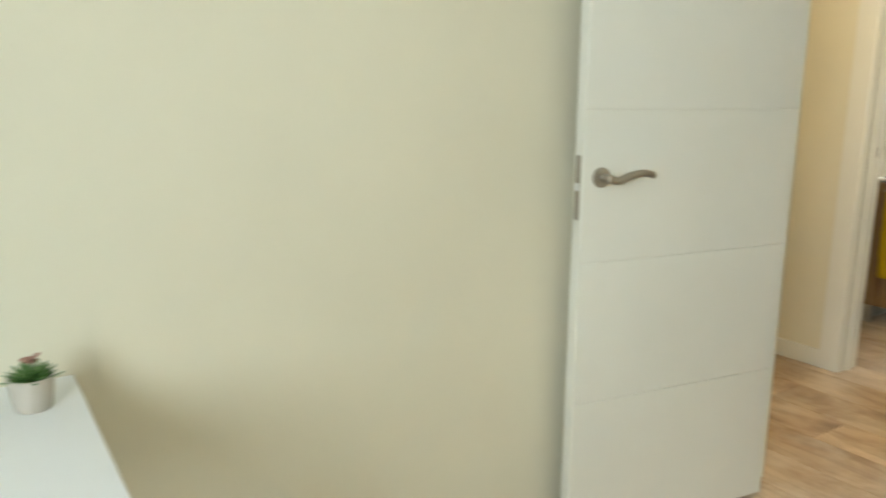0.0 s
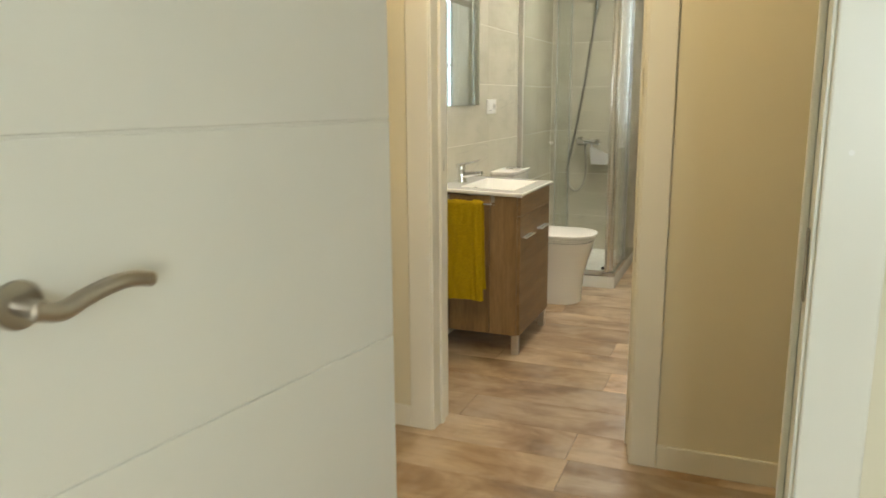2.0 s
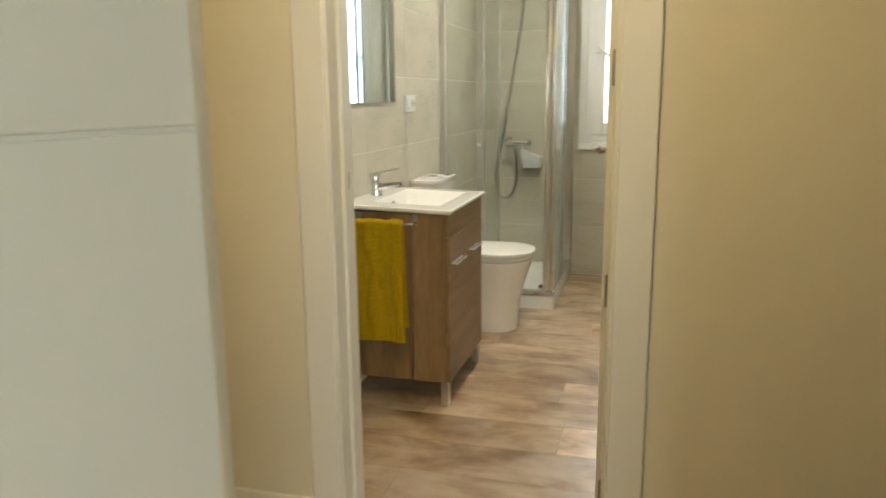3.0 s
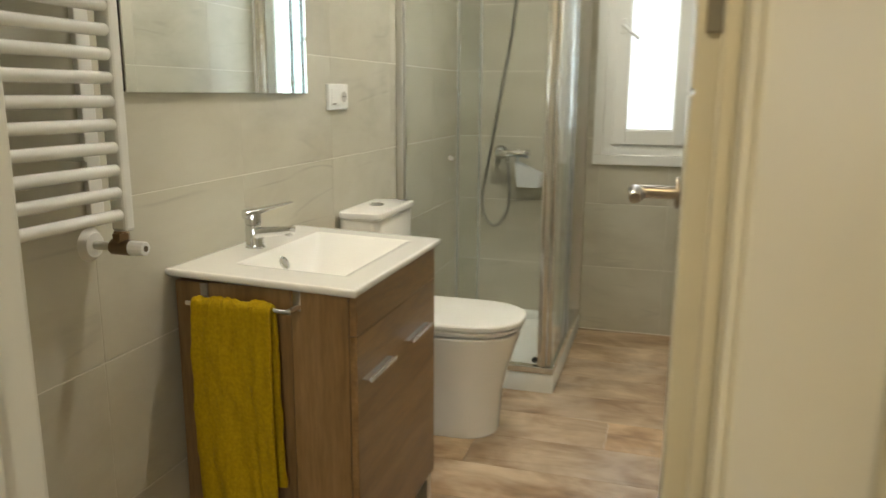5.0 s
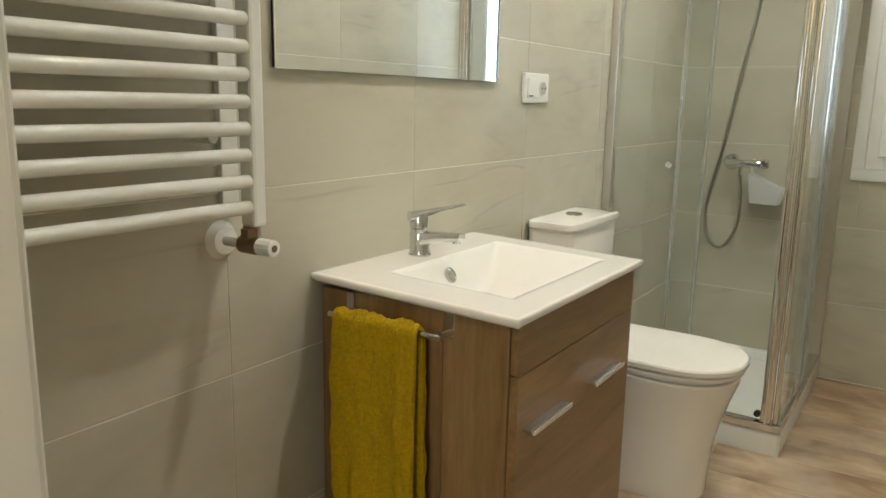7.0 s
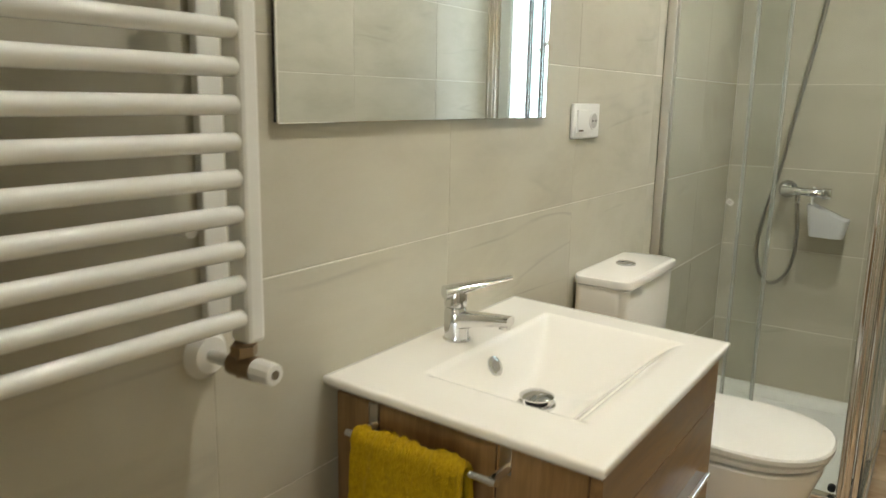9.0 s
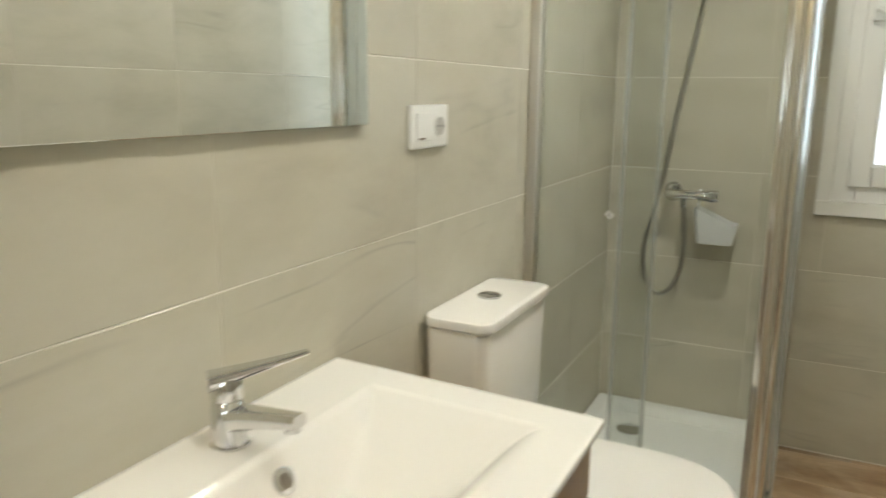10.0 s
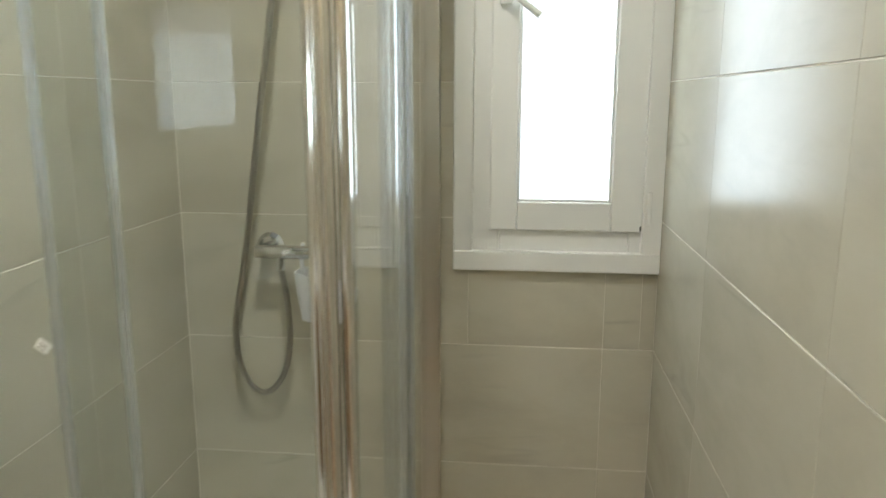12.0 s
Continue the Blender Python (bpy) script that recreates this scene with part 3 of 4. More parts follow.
# ---- bathroom: vanity ----
def basin():
    """Slab with a moulded bowl: a fine grid dips into the bowl, a rounded rim turns down to the underside."""
    x0, x1, y0, y1, z = 4.755, 5.362, 2.310, 2.773, 0.806
    t = thing("washbasin", ((x0 + x1) / 2, (y0 + y1) / 2, 0.785), "white glazed ceramic washbasin slab on the vanity cabinet", "washbasin")
    drop = 0.092

    def steps(marks, counts):
        """Grid lines that pass through every mark."""
        return [a + (b - a) * k / n for a, b, n in zip(marks, marks[1:], counts) for k in range(n)] + [marks[-1]]

    xs = steps((x0, 4.856, 5.292, x1), (12, 88, 8))
    ys = steps((y0, 2.370, 2.657, y1), (8, 62, 14))
    nx, ny = len(xs) - 1, len(ys) - 1

    def top(y):
        """The slab falls a little from the wall towards its front edge."""
        return z + 0.014 * (y - y0) / (y1 - y0)

    def height(x, y):
        # bowl of flat slopes that meet near the drain: steep at the wall side, long at the others
        def ease(a):
            a = min(1.0, max(0.0, a))
            return a * a * (3 - 2 * a)

        ex = min(ease((x - 4.856) / 0.115), (5.292 - x) / 0.180)
        ey = min((2.657 - y) / 0.062, ease((y - 2.370) / 0.150))
        if ex <= 1e-6 or ey <= 1e-6:
            return top(y)
        both = min(1.0, (ex ** -5 + ey ** -5) ** (-1 / 5))
        return top(y) - drop * (1 - (1 - both) ** 1.35)

    bm = bmesh.new()
    grid = []
    for j in range(ny + 1):
        row = []
        for i in range(nx + 1):
            x, y = xs[i], ys[j]
            row.append(bm.verts.new((x, y, height(x, y))))
        grid.append(row)
    for j in range(ny):
        for i in range(nx):
            bm.faces.new((grid[j][i], grid[j][i + 1], grid[j + 1][i + 1], grid[j + 1][i]))
    loop = [grid[0][i] for i in range(nx)] + [grid[j][nx] for j in range(ny)] + [grid[ny][i] for i in range(nx, 0, -1)] + [grid[j][0] for j in range(ny, 0, -1)]
    cx, cy = (x0 + x1) / 2, (y0 + y1) / 2
    rings = [loop]
    for grow, dz in ((0.0025, -0.0015), (0.0035, -0.005), (0.002, -0.012), (-0.003, -0.018), (-0.02, -0.0185)):
        ring = []
        for v in loop:
            dx = (1 if v.co.x > x1 - 1e-4 else -1 if v.co.x < x0 + 1e-4 else 0)
            dy = (1 if v.co.y > y1 - 1e-4 else -1 if v.co.y < y0 + 1e-4 else 0)
            ring.append(bm.verts.new((v.co.x + grow * dx, v.co.y + min(grow, 0.0015) * dy, top(v.co.y) + dz)))
        rings.append(ring)
    n = len(loop)
    for a, b in zip(rings, rings[1:]):
        for s in range(n):
            bm.faces.new((a[s], a[(s + 1) % n], b[(s + 1) % n], b[s]))
    part("body", bm, CERAMIC, t, smooth=True, crease=80)
    dx, dy = 5.050, 2.552
    d = height(dx, dy)
    part("drain_ring", lathe((dx, dy, d), ((0.034, -0.002), (0.034, 0.003), (0.030, 0.005), (0.024, 0.003), (0.024, -0.002)), 32), CHROME, t, "chrome drain ring", True)
    # Dark filler paints the shade between the ring and the raised plug.
    part("plug_stem", rod((dx, dy, d + 0.002), (dx, dy, d + 0.014), 0.020, sides=24), DARK, t, "dark filler for the shade under the raised plug")
    part("drain_plug", lathe((dx, dy, d + 0.012), ((0.027, 0), (0.0305, 0.002), (0.0305, 0.004), (0.024, 0.008), (0.010, 0.0105), (0.001, 0.011)), 32), CHROME, t, "chrome domed plug", True)
    ox, oy, e = 5.046, 2.637, 0.004
    slope = Vector((0, -(height(ox, oy + e) - height(ox, oy - e)) / (2 * e), 1)).normalized()
    c = Vector((ox, oy, height(ox, oy)))
    over = part("overflow", rod(c - slope * 0.006, c + slope * 0.0050, 0.0185, sides=28, edge=0.0015), CHROME, t, "chrome overflow ring", True)
    part("overflow_hole", rod(c + slope * 0.0050, c + slope * 0.0058, 0.0105, sides=20), NICKEL, over)


def basin_tap():
    x, y, z = 5.036, 2.712, 0.8165
    t = thing("basin_tap", (x, y, z), "chrome single-lever mixer tap on the washbasin", "tap")
    part("base_ring", lathe((x, y, z), ((0.0255, 0), (0.0255, 0.004), (0.0235, 0.006))), CHROME, t, smooth=True)
    rings = []
    for dz, r, lean in ((0.004, 0.0235, 0.0), (0.016, 0.0225, 0.001), (0.034, 0.0220, 0.002), (0.050, 0.0215, 0.003), (0.058, 0.0195, 0.004), (0.062, 0.0165, 0.004)):
        rings.append([(x + r * math.cos(a), y + lean + r * math.sin(a), z + dz) for a in (2 * math.pi * k / 28 for k in range(28))])
    part("body", loft(rings), CHROME, t, smooth=True)
    rings = []
    for s in range(11):
        q = s / 10
        c = Vector((x + 0.006 * q, y - 0.006 - 0.101 * q, z + 0.036 + 0.016 * q ** 0.6))
        hw, hh = 0.0190 - 0.0055 * q, 0.0185 - 0.0095 * q ** 0.6
        rings.append([(c.x + hw * math.copysign(abs(math.cos(a)) ** 0.6, math.cos(a)), c.y, c.z + hh * math.copysign(abs(math.sin(a)) ** 0.6, math.sin(a))) for a in (2 * math.pi * k / 24 for k in range(24))])
    part("spout", loft(rings), CHROME, t, smooth=True)
    part("aerator", rod((x + 0.006, y - 0.096, z + 0.048), (x + 0.006, y - 0.096, z + 0.037), 0.0105, sides=20), CHROME, t, smooth=True)
    part("cap", lathe((x, y + 0.004, z), ((0.0160, 0.060), (0.0205, 0.064), (0.0210, 0.086), (0.0190, 0.092), (0.004, 0.094))), CHROME, t, smooth=True)
    # lever, turned aside from the spout
    along = Vector((0.75, -0.66, 0)).normalized()
    side = Vector((-along.y, along.x, 0))
    rings = []
    for s in range(12):
        q = s / 11
        c = Vector((x, y + 0.004, z)) + along * (-0.022 + 0.128 * q) + Vector((0, 0, 0.088 + 0.024 * q))
        hw, hh = 0.0200 - 0.0125 * q, 0.0085 * (1 - q) ** 1.5 + 0.0030
        rings.append([tuple(c + side * hw * math.copysign(abs(math.cos(a)) ** 0.6, math.cos(a)) + Vector((0, 0, hh * math.copysign(abs(math.sin(a)) ** 0.6, math.sin(a))))) for a in (2 * math.pi * k / 20 for k in range(20))])
    part("lever", loft(rings), CHROME, t, smooth=True)


def vanity():
    x0, x1, y0, y1, z0, z1 = 4.776, 5.340, 2.338, 2.768, 0.100, 0.7880
    t = thing("vanity_cabinet", ((x0 + x1) / 2, (y0 + y1) / 2, 0), "oak-look vanity cabinet with chrome handles on short metal legs", "cabinet")
    part("side_panel", box(x0, x0 + 0.016, y0, 2.4735, z0, z1, 0.0012), OAK_SIDE, t)
    part("side_panel", box(x0, x0 + 0.016, 2.6905, y1, z0, z1, 0.0012), OAK_SIDE, t)
    part("side_panel", box(x0 + 0.004, x0 + 0.016, 2.4775, 2.6865, z0, z1, 0.0012), OAK_SIDE, t)
    part("side_panel", box(x1 - 0.016, x1, y0, y1, z0, z1, 0.0012), OAK_SIDE, t)
    part("back", box(x0 + 0.016, x1 - 0.016, y1 - 0.010, y1, z0, z1), OAK_SIDE, t)
    part("bottom", box(x0 + 0.016, x1 - 0.016, y0, y1 - 0.010, z0, z0 + 0.016), OAK_SIDE, t)
    part("front_rail", box(x0 + 0.004, x1 - 0.002, y0 - 0.018, y0 - 0.001, 0.6955, z1 - 0.002, 0.0015), OAK_FRONT, t)
    drawer = part("drawer_front", box(x0 + 0.004, x1 - 0.002, y0 - 0.018, y0 - 0.001, z0 + 0.002, 0.693, 0.0015), OAK_FRONT, t)
    for h0, h1 in ((4.806, 4.966), (5.088, 5.248)):
        hz = 0.588
        bar = box(h0, h1, y0 - 0.042, y0 - 0.034, hz - 0.005, hz + 0.005, 0.0015)
        grip = part("handle", bar, PULL, drawer, "satin chrome bar handle")
        part("flange", box(h0 + 0.001, h1 - 0.001, y0 - 0.0345, y0 - 0.0165, hz - 0.001, hz + 0.002), NICKEL, grip, "grey metal flange")
    for lx in (x0 + 0.004, x1 - 0.038):
        for ly in (y0 - 0.010, y1 - 0.045):
            part("leg", box(lx, lx + 0.034, ly, ly + 0.034, 0, z0, 0.002), ALUMINIUM, t, "brushed metal leg")
    rail = part("towel_rail", tube([Vector((4.731, y, 0.752)) for y in (2.448, 2.53, 2.62, 2.708)], 0.0055, 14), CHROME, t, "chrome towel rail", True)
    for y in (2.457, 2.690):
        part("bracket", rod((4.731, y, 0.752), (x0 + 0.002, y, 0.752), 0.0075, sides=12), CHROME, rail, smooth=True)
        part("bracket_plate", box(x0 - 0.0012, x0 + 0.003, y - 0.007, y + 0.012, 0.742, z1 - 0.001, 0.001), NICKEL, rail, "satin metal plate")


def towel():
    """Thick cloth folded over the rail: one closed sheet profile, swept along the rail, with soft folds."""
    y0, y1 = 2.494, 2.687
    t = thing("hand_towel", (4.731, 2.60, 0.30), "mustard yellow terry hand towel hanging over the vanity rail", "towel")
    thick, r = 0.013, 0.0075
    xr, zr = 4.731, 0.752
    inner = []
    for k in range(34):
        inner.append((-r, 0.285 + (zr - 0.285) * k / 33))
    for k in range(1, 12):
        a = math.pi - math.pi * k / 12
        inner.append((r * math.cos(a), zr + r * math.sin(a)))
    for k in range(34):
        inner.append((r, zr - (zr - 0.335) * k / 33))
    bm = bmesh.new()
    ny = 64
    skins = {1: [], 0: []}
    for j in range(ny + 1):
        q = j / ny
        for layer in (0, 1):
            row = []
            for k, (dx, z) in enumerate(inner):
                y = y0 + (y1 - y0) * q
                low = max(0.0, (zr - z) / 0.45)
                front = k < 39
                fold = 0.012 * low * math.sin(q * 5.6 + 0.9 + 0.8 * low) + 0.005 * low * math.sin(q * 15 + 2.0 * low) + 0.007 * math.exp(-((q - 0.16) / 0.05) ** 2) * min(1.0, 3 * low)
                pile = 0.0042 * noise.noise(Vector((y * 150, z * 150, k * 0.02))) + 0.0085 * noise.noise(Vector((y * 34, z * 15, 3.0)))
                if abs(z - 0.385) < 0.010 and front:
                    pile -= 0.0025
                edge = thick * (0.55 + 0.45 * min(1.0, 7 * min(q, 1 - q)) ** 0.5)
                grow = (edge + pile) * layer
                if k < 34:
                    px, pz = -r - grow, z
                elif k < 45:
                    a = math.pi - math.pi * (k - 33) / 12
                    px, pz = (r + grow) * math.cos(a), zr + (r + grow) * math.sin(a)
                else:
                    px, pz = min(r + grow, 0.024), z
                hang = -abs(fold) * 1.1 - 0.004 * low if front else 0.0
                spread = 0.006 * low * (q - 0.5) * 2 + 0.006 * math.sin(3 * low + 1) * low - 0.004 * low - (0.0 if front else 0.002 * min(1.0, 4 * low))
                row.append(bm.verts.new((xr + px + hang, y + spread, pz - (0.003 * math.sin(9 * q) if z < 0.36 else 0))))
            skins[layer].append(row)
    n = len(inner)
    for layer in (0, 1):
        for j in range(ny):
            for k in range(n - 1):
                a = skins[layer]
                bm.faces.new((a[j][k], a[j][k + 1], a[j + 1][k + 1], a[j + 1][k]))
    for j in range(ny):
        for k in (0, n - 1):
            bm.faces.new((skins[0][j][k], skins[1][j][k], skins[1][j + 1][k], skins[0][j + 1][k]))
    for k in range(n - 1):
        for j in (0, ny):
            bm.faces.new((skins[0][j][k], skins[0][j][k + 1], skins[1][j][k + 1], skins[1][j][k]))
    part("cloth", bm, TERRY, t, smooth=True)


vanity()
basin()
basin_tap()
towel()


# ---- bathroom: mirror, socket, radiator ----
def mirror():
    x0, x1, z0, z1 = 4.660, 5.455, 1.209, 2.02
    t = thing("wall_mirror", ((x0 + x1) / 2, LEFT, z0), "frameless rectangular mirror with a polished edge on the tiled wall", "mirror")
    part("backing", box(x0 + 0.002, x1 - 0.002, LEFT - 0.0065, LEFT - 0.001, z0 + 0.002, z1 - 0.002), DARK, t, "dark backing board")
    part("mirror_glass", box(x0, x1, LEFT - 0.012, LEFT - 0.0070, z0, z1, 0.0012), MIRROR, t)


def socket():
    x0, x1, z0, z1 = 5.610, 5.764, 1.156, 1.241
    t = thing("switch_socket", ((x0 + x1) / 2, LEFT, (z0 + z1) / 2), "white plastic light switch and socket in one plate", "switch")
    part("plate", box(x0, x1, LEFT - 0.011, LEFT - 0.0005, z0, z1, 0.004), SWITCH, t)
    part("rocker", box(x0 + 0.014, x0 + 0.070, LEFT - 0.0155, LEFT - 0.009, z0 + 0.015, z1 - 0.015, 0.002), SWITCH, t)
    part("rocker_mark", box(x0 + 0.020, x0 + 0.045, LEFT - 0.0163, LEFT - 0.0150, z0 + 0.018, z0 + 0.022), BRONZE, t, "small grey mark")
    c = Vector((x1 - 0.042, LEFT - 0.0105, (z0 + z1) / 2))
    ring = part("socket_well", rod(c, c - Vector((0, 0.0035, 0)), 0.0225, sides=32, edge=0.001), SWITCH, t, smooth=True)
    # Flat disc; shade inside the socket well is put into its grey.
    part("socket_face", rod(c - Vector((0, 0.0036, 0)), c - Vector((0, 0.0042, 0)), 0.0185, sides=28), material("shaded_socket_grey", (0.50, 0.48, 0.44), 0.4), ring, "flat disc, greyed for the shade of the socket well")
    # Two near-black discs; the darkness of the pin holes is in their colour.
    for d in (-0.0095, 0.0095):
        part("pin_hole", rod(c + Vector((d, -0.0043, 0)), c + Vector((d, -0.0048, 0)), 0.0028, sides=12), DARK, ring)


def radiator():
    t = thing("towel_radiator", (4.32, 2.74, 0.95), "white enamelled ladder towel radiator on the tiled wall", "radiator")
    y = 2.700
    for x in (4.085, 4.541):
        part("post", box(x - 0.014, x + 0.014, y - 0.018, y + 0.016, 0.948, 1.90, 0.006), ENAMEL, t)
    z, k = 0.981, 0
    while z < 1.88:
        part("bar", rod((4.075, y - 0.004, z), (4.530, y - 0.004, z), 0.0115, sides=18), ENAMEL, t, smooth=True)
        k += 1
        z += 0.0424 if k not in (11, 17) else 0.085
    part("mounting_rail", box(4.530, 4.566, LEFT - 0.014, LEFT - 0.001, 0.96, 1.86, 0.002), ENAMEL, t)
    for x in (4.15, 4.47):
        for z in (1.095, 1.75):
            part("wall_bracket", rod((x, y + 0.006, z), (x, LEFT, z), 0.009, sides=12), ENAMEL, t)
    v = thing("radiator_valve", (4.534, 2.70, 0.92), "tarnished brass radiator valve with a white plastic knob", "valve")
    part("union", rod((4.534, y, 0.949), (4.534, y, 0.905), 0.0125, sides=8), BRASS, v)
    part("collar", rod((4.534, y, 0.945), (4.534, y, 0.932), 0.0165, sides=6), BRASS, v)
    part("elbow", rod((4.534, y + 0.020, 0.917), (4.534, y - 0.022, 0.917), 0.0155, sides=16), BRASS, v, smooth=True)
    part("pipe", rod((4.534, y + 0.018, 0.917), (4.534, LEFT - 0.004, 0.917), 0.0085, sides=14), ENAMEL, v, smooth=True)
    part("rosette", rod((4.534, LEFT, 0.917), (4.534, LEFT - 0.013, 0.917), 0.034, 0.024, sides=32), ENAMEL, v, "white wall rosette", True)
    knob = part("knob", rod((4.534, y - 0.020, 0.917), (4.534, y - 0.054, 0.917), 0.0150, 0.0140, sides=12, edge=0.002), SWITCH, v, "white ribbed knob")
    part("knob_mark", rod((4.534, y - 0.0541, 0.917), (4.534, y - 0.0548, 0.917), 0.006, sides=12), BRONZE, knob)


mirror()
socket()
radiator()


# ---- bathroom: toilet ----
def toilet():
    cx = 5.872
    t = thing("toilet", (cx, 2.46, 0), "white ceramic close-coupled toilet with its lid down", "toilet")

    def outline(z, half, front, back, n=40, power=2.3):
        """Rounded front, straight back: half width, y of the front tip, y of the back."""
        pts, mid = [], front + half * 1.15
        for k in range(n + 1):
            a = math.pi * k / n
            c, s = math.cos(a), math.sin(a)
            pts.append((cx + half * math.copysign(abs(c) ** (2 / power), c), mid - (mid - front) * abs(s) ** (2 / power), z))
        return [(cx + half, back, z), *pts, (cx - half, back, z)]

    rings = [outline(z, h, f, b) for z, h, f, b in (
        (0.0, 0.116, 2.245, 2.765), (0.006, 0.120, 2.238, 2.768), (0.05, 0.121, 2.236, 2.768), (0.16, 0.127, 2.228, 2.768), (0.25, 0.141, 2.208, 2.768),
        (0.32, 0.157, 2.186, 2.768), (0.365, 0.167, 2.171, 2.768), (0.385, 0.170, 2.167, 2.768), (0.389, 0.166, 2.171, 2.766))]
    part("bowl", loft(rings), CERAMIC, t, smooth=True)
    rings = [outline(z, h, f, 2.605) for z, h, f in ((0.389, 0.152, 2.188), (0.402, 0.152, 2.188), (0.4025, 0.170, 2.163), (0.404, 0.173, 2.159), (0.412, 0.174, 2.158), (0.414, 0.171, 2.162))]
    part("seat", loft(rings), ENAMEL, t, smooth=True)
    rings = [outline(z, h, f, 2.608) for z, h, f in ((0.414, 0.162, 2.174), (0.4195, 0.163, 2.173), (0.420, 0.173, 2.157), (0.422, 0.177, 2.151), (0.434, 0.178, 2.150), (0.439, 0.174, 2.155), (0.4415, 0.150, 2.185), (0.443, 0.05, 2.33))]
    part("lid", loft(rings), ENAMEL, t, smooth=True)
    for dx in (-0.075, 0.075):
        part("seat_hinge", rod((cx + dx - 0.02, 2.612, 0.420), (cx + dx + 0.02, 2.612, 0.420), 0.011, sides=14), CHROME, t)

    def tank(z, hx, y0):
        """Cistern outline: a bowed front and round corners."""
        pts = []
        for px, py, _ in round_rect(cx - 0.020, (y0 + 2.770) / 2, hx, (2.770 - y0) / 2, 0.028, z, 8):
            bow = 0.020 * max(0.0, 1 - ((px - cx + 0.020) / hx) ** 2) if py < (y0 + 2.770) / 2 else 0.0
            pts.append((px, py - bow, z))
        return pts

    rings = [tank(z, h, y) for z, h, y in ((0.392, 0.150, 2.640), (0.42, 0.166, 2.634), (0.60, 0.180, 2.632), (0.783, 0.188, 2.630), (0.787, 0.186, 2.632))]
    part("cistern", loft(rings), CERAMIC, t, smooth=True)
    rings = [tank(z, h, y) for z, h, y in ((0.787, 0.185, 2.629), (0.7915, 0.186, 2.628), (0.792, 0.190, 2.624), (0.794, 0.193, 2.621), (0.807, 0.194, 2.620), (0.812, 0.192, 2.622), (0.814, 0.187, 2.627))]
    lid = part("cistern_lid", loft(rings), CERAMIC, t, smooth=True)
    b = (cx - 0.008, 2.705, 0.814)
    part("flush_button", lathe(b, ((0.027, -0.001), (0.027, 0.004), (0.024, 0.006), (0.001, 0.0062)), 32), CHROME, lid, "round chrome flush button", True)
    part("button_split", box(b[0] - 0.001, b[0] + 0.001, b[1] - 0.022, b[1] + 0.022, 0.8198, 0.8206), DARK, lid)


toilet()


# ---- bathroom: shower ----
SX, SY = 6.262, 2.096      # outer tray faces


def shower_tray():
    t = thing("shower_tray", (6.73, 2.44, 0), "low white acrylic shower tray in the corner", "shower tray")
    bm = bmesh.new()
    cx, cy, hx, hy = (SX + END) / 2, (SY + LEFT) / 2, (END - SX) / 2 - 0.001, (LEFT - SY) / 2 - 0.001
    rings = [round_rect(cx, cy, hx, hy, 0.012, 0.0), round_rect(cx, cy, hx, hy, 0.012, 0.070), round_rect(cx, cy, hx - 0.004, hy - 0.004, 0.012, 0.078),
             round_rect(cx, cy, hx - 0.050, hy - 0.050, 0.030, 0.080), round_rect(cx, cy, hx - 0.062, hy - 0.062, 0.040, 0.073), round_rect(cx, cy, hx - 0.080, hy - 0.080, 0.050, 0.048),
             round_rect(cx, cy, hx - 0.11, hy - 0.11, 0.050, 0.042), round_rect(cx, cy, 0.03, 0.03, 0.02, 0.038)]
    part("basin", loft(rings), ACRYLIC, t, smooth=True)
    part("drain", lathe((6.985, 2.600, 0.041), ((0.048, 0), (0.048, 0.004), (0.042, 0.007), (0.002, 0.008)), 32), CHROME, t, "chrome drain cover", True)


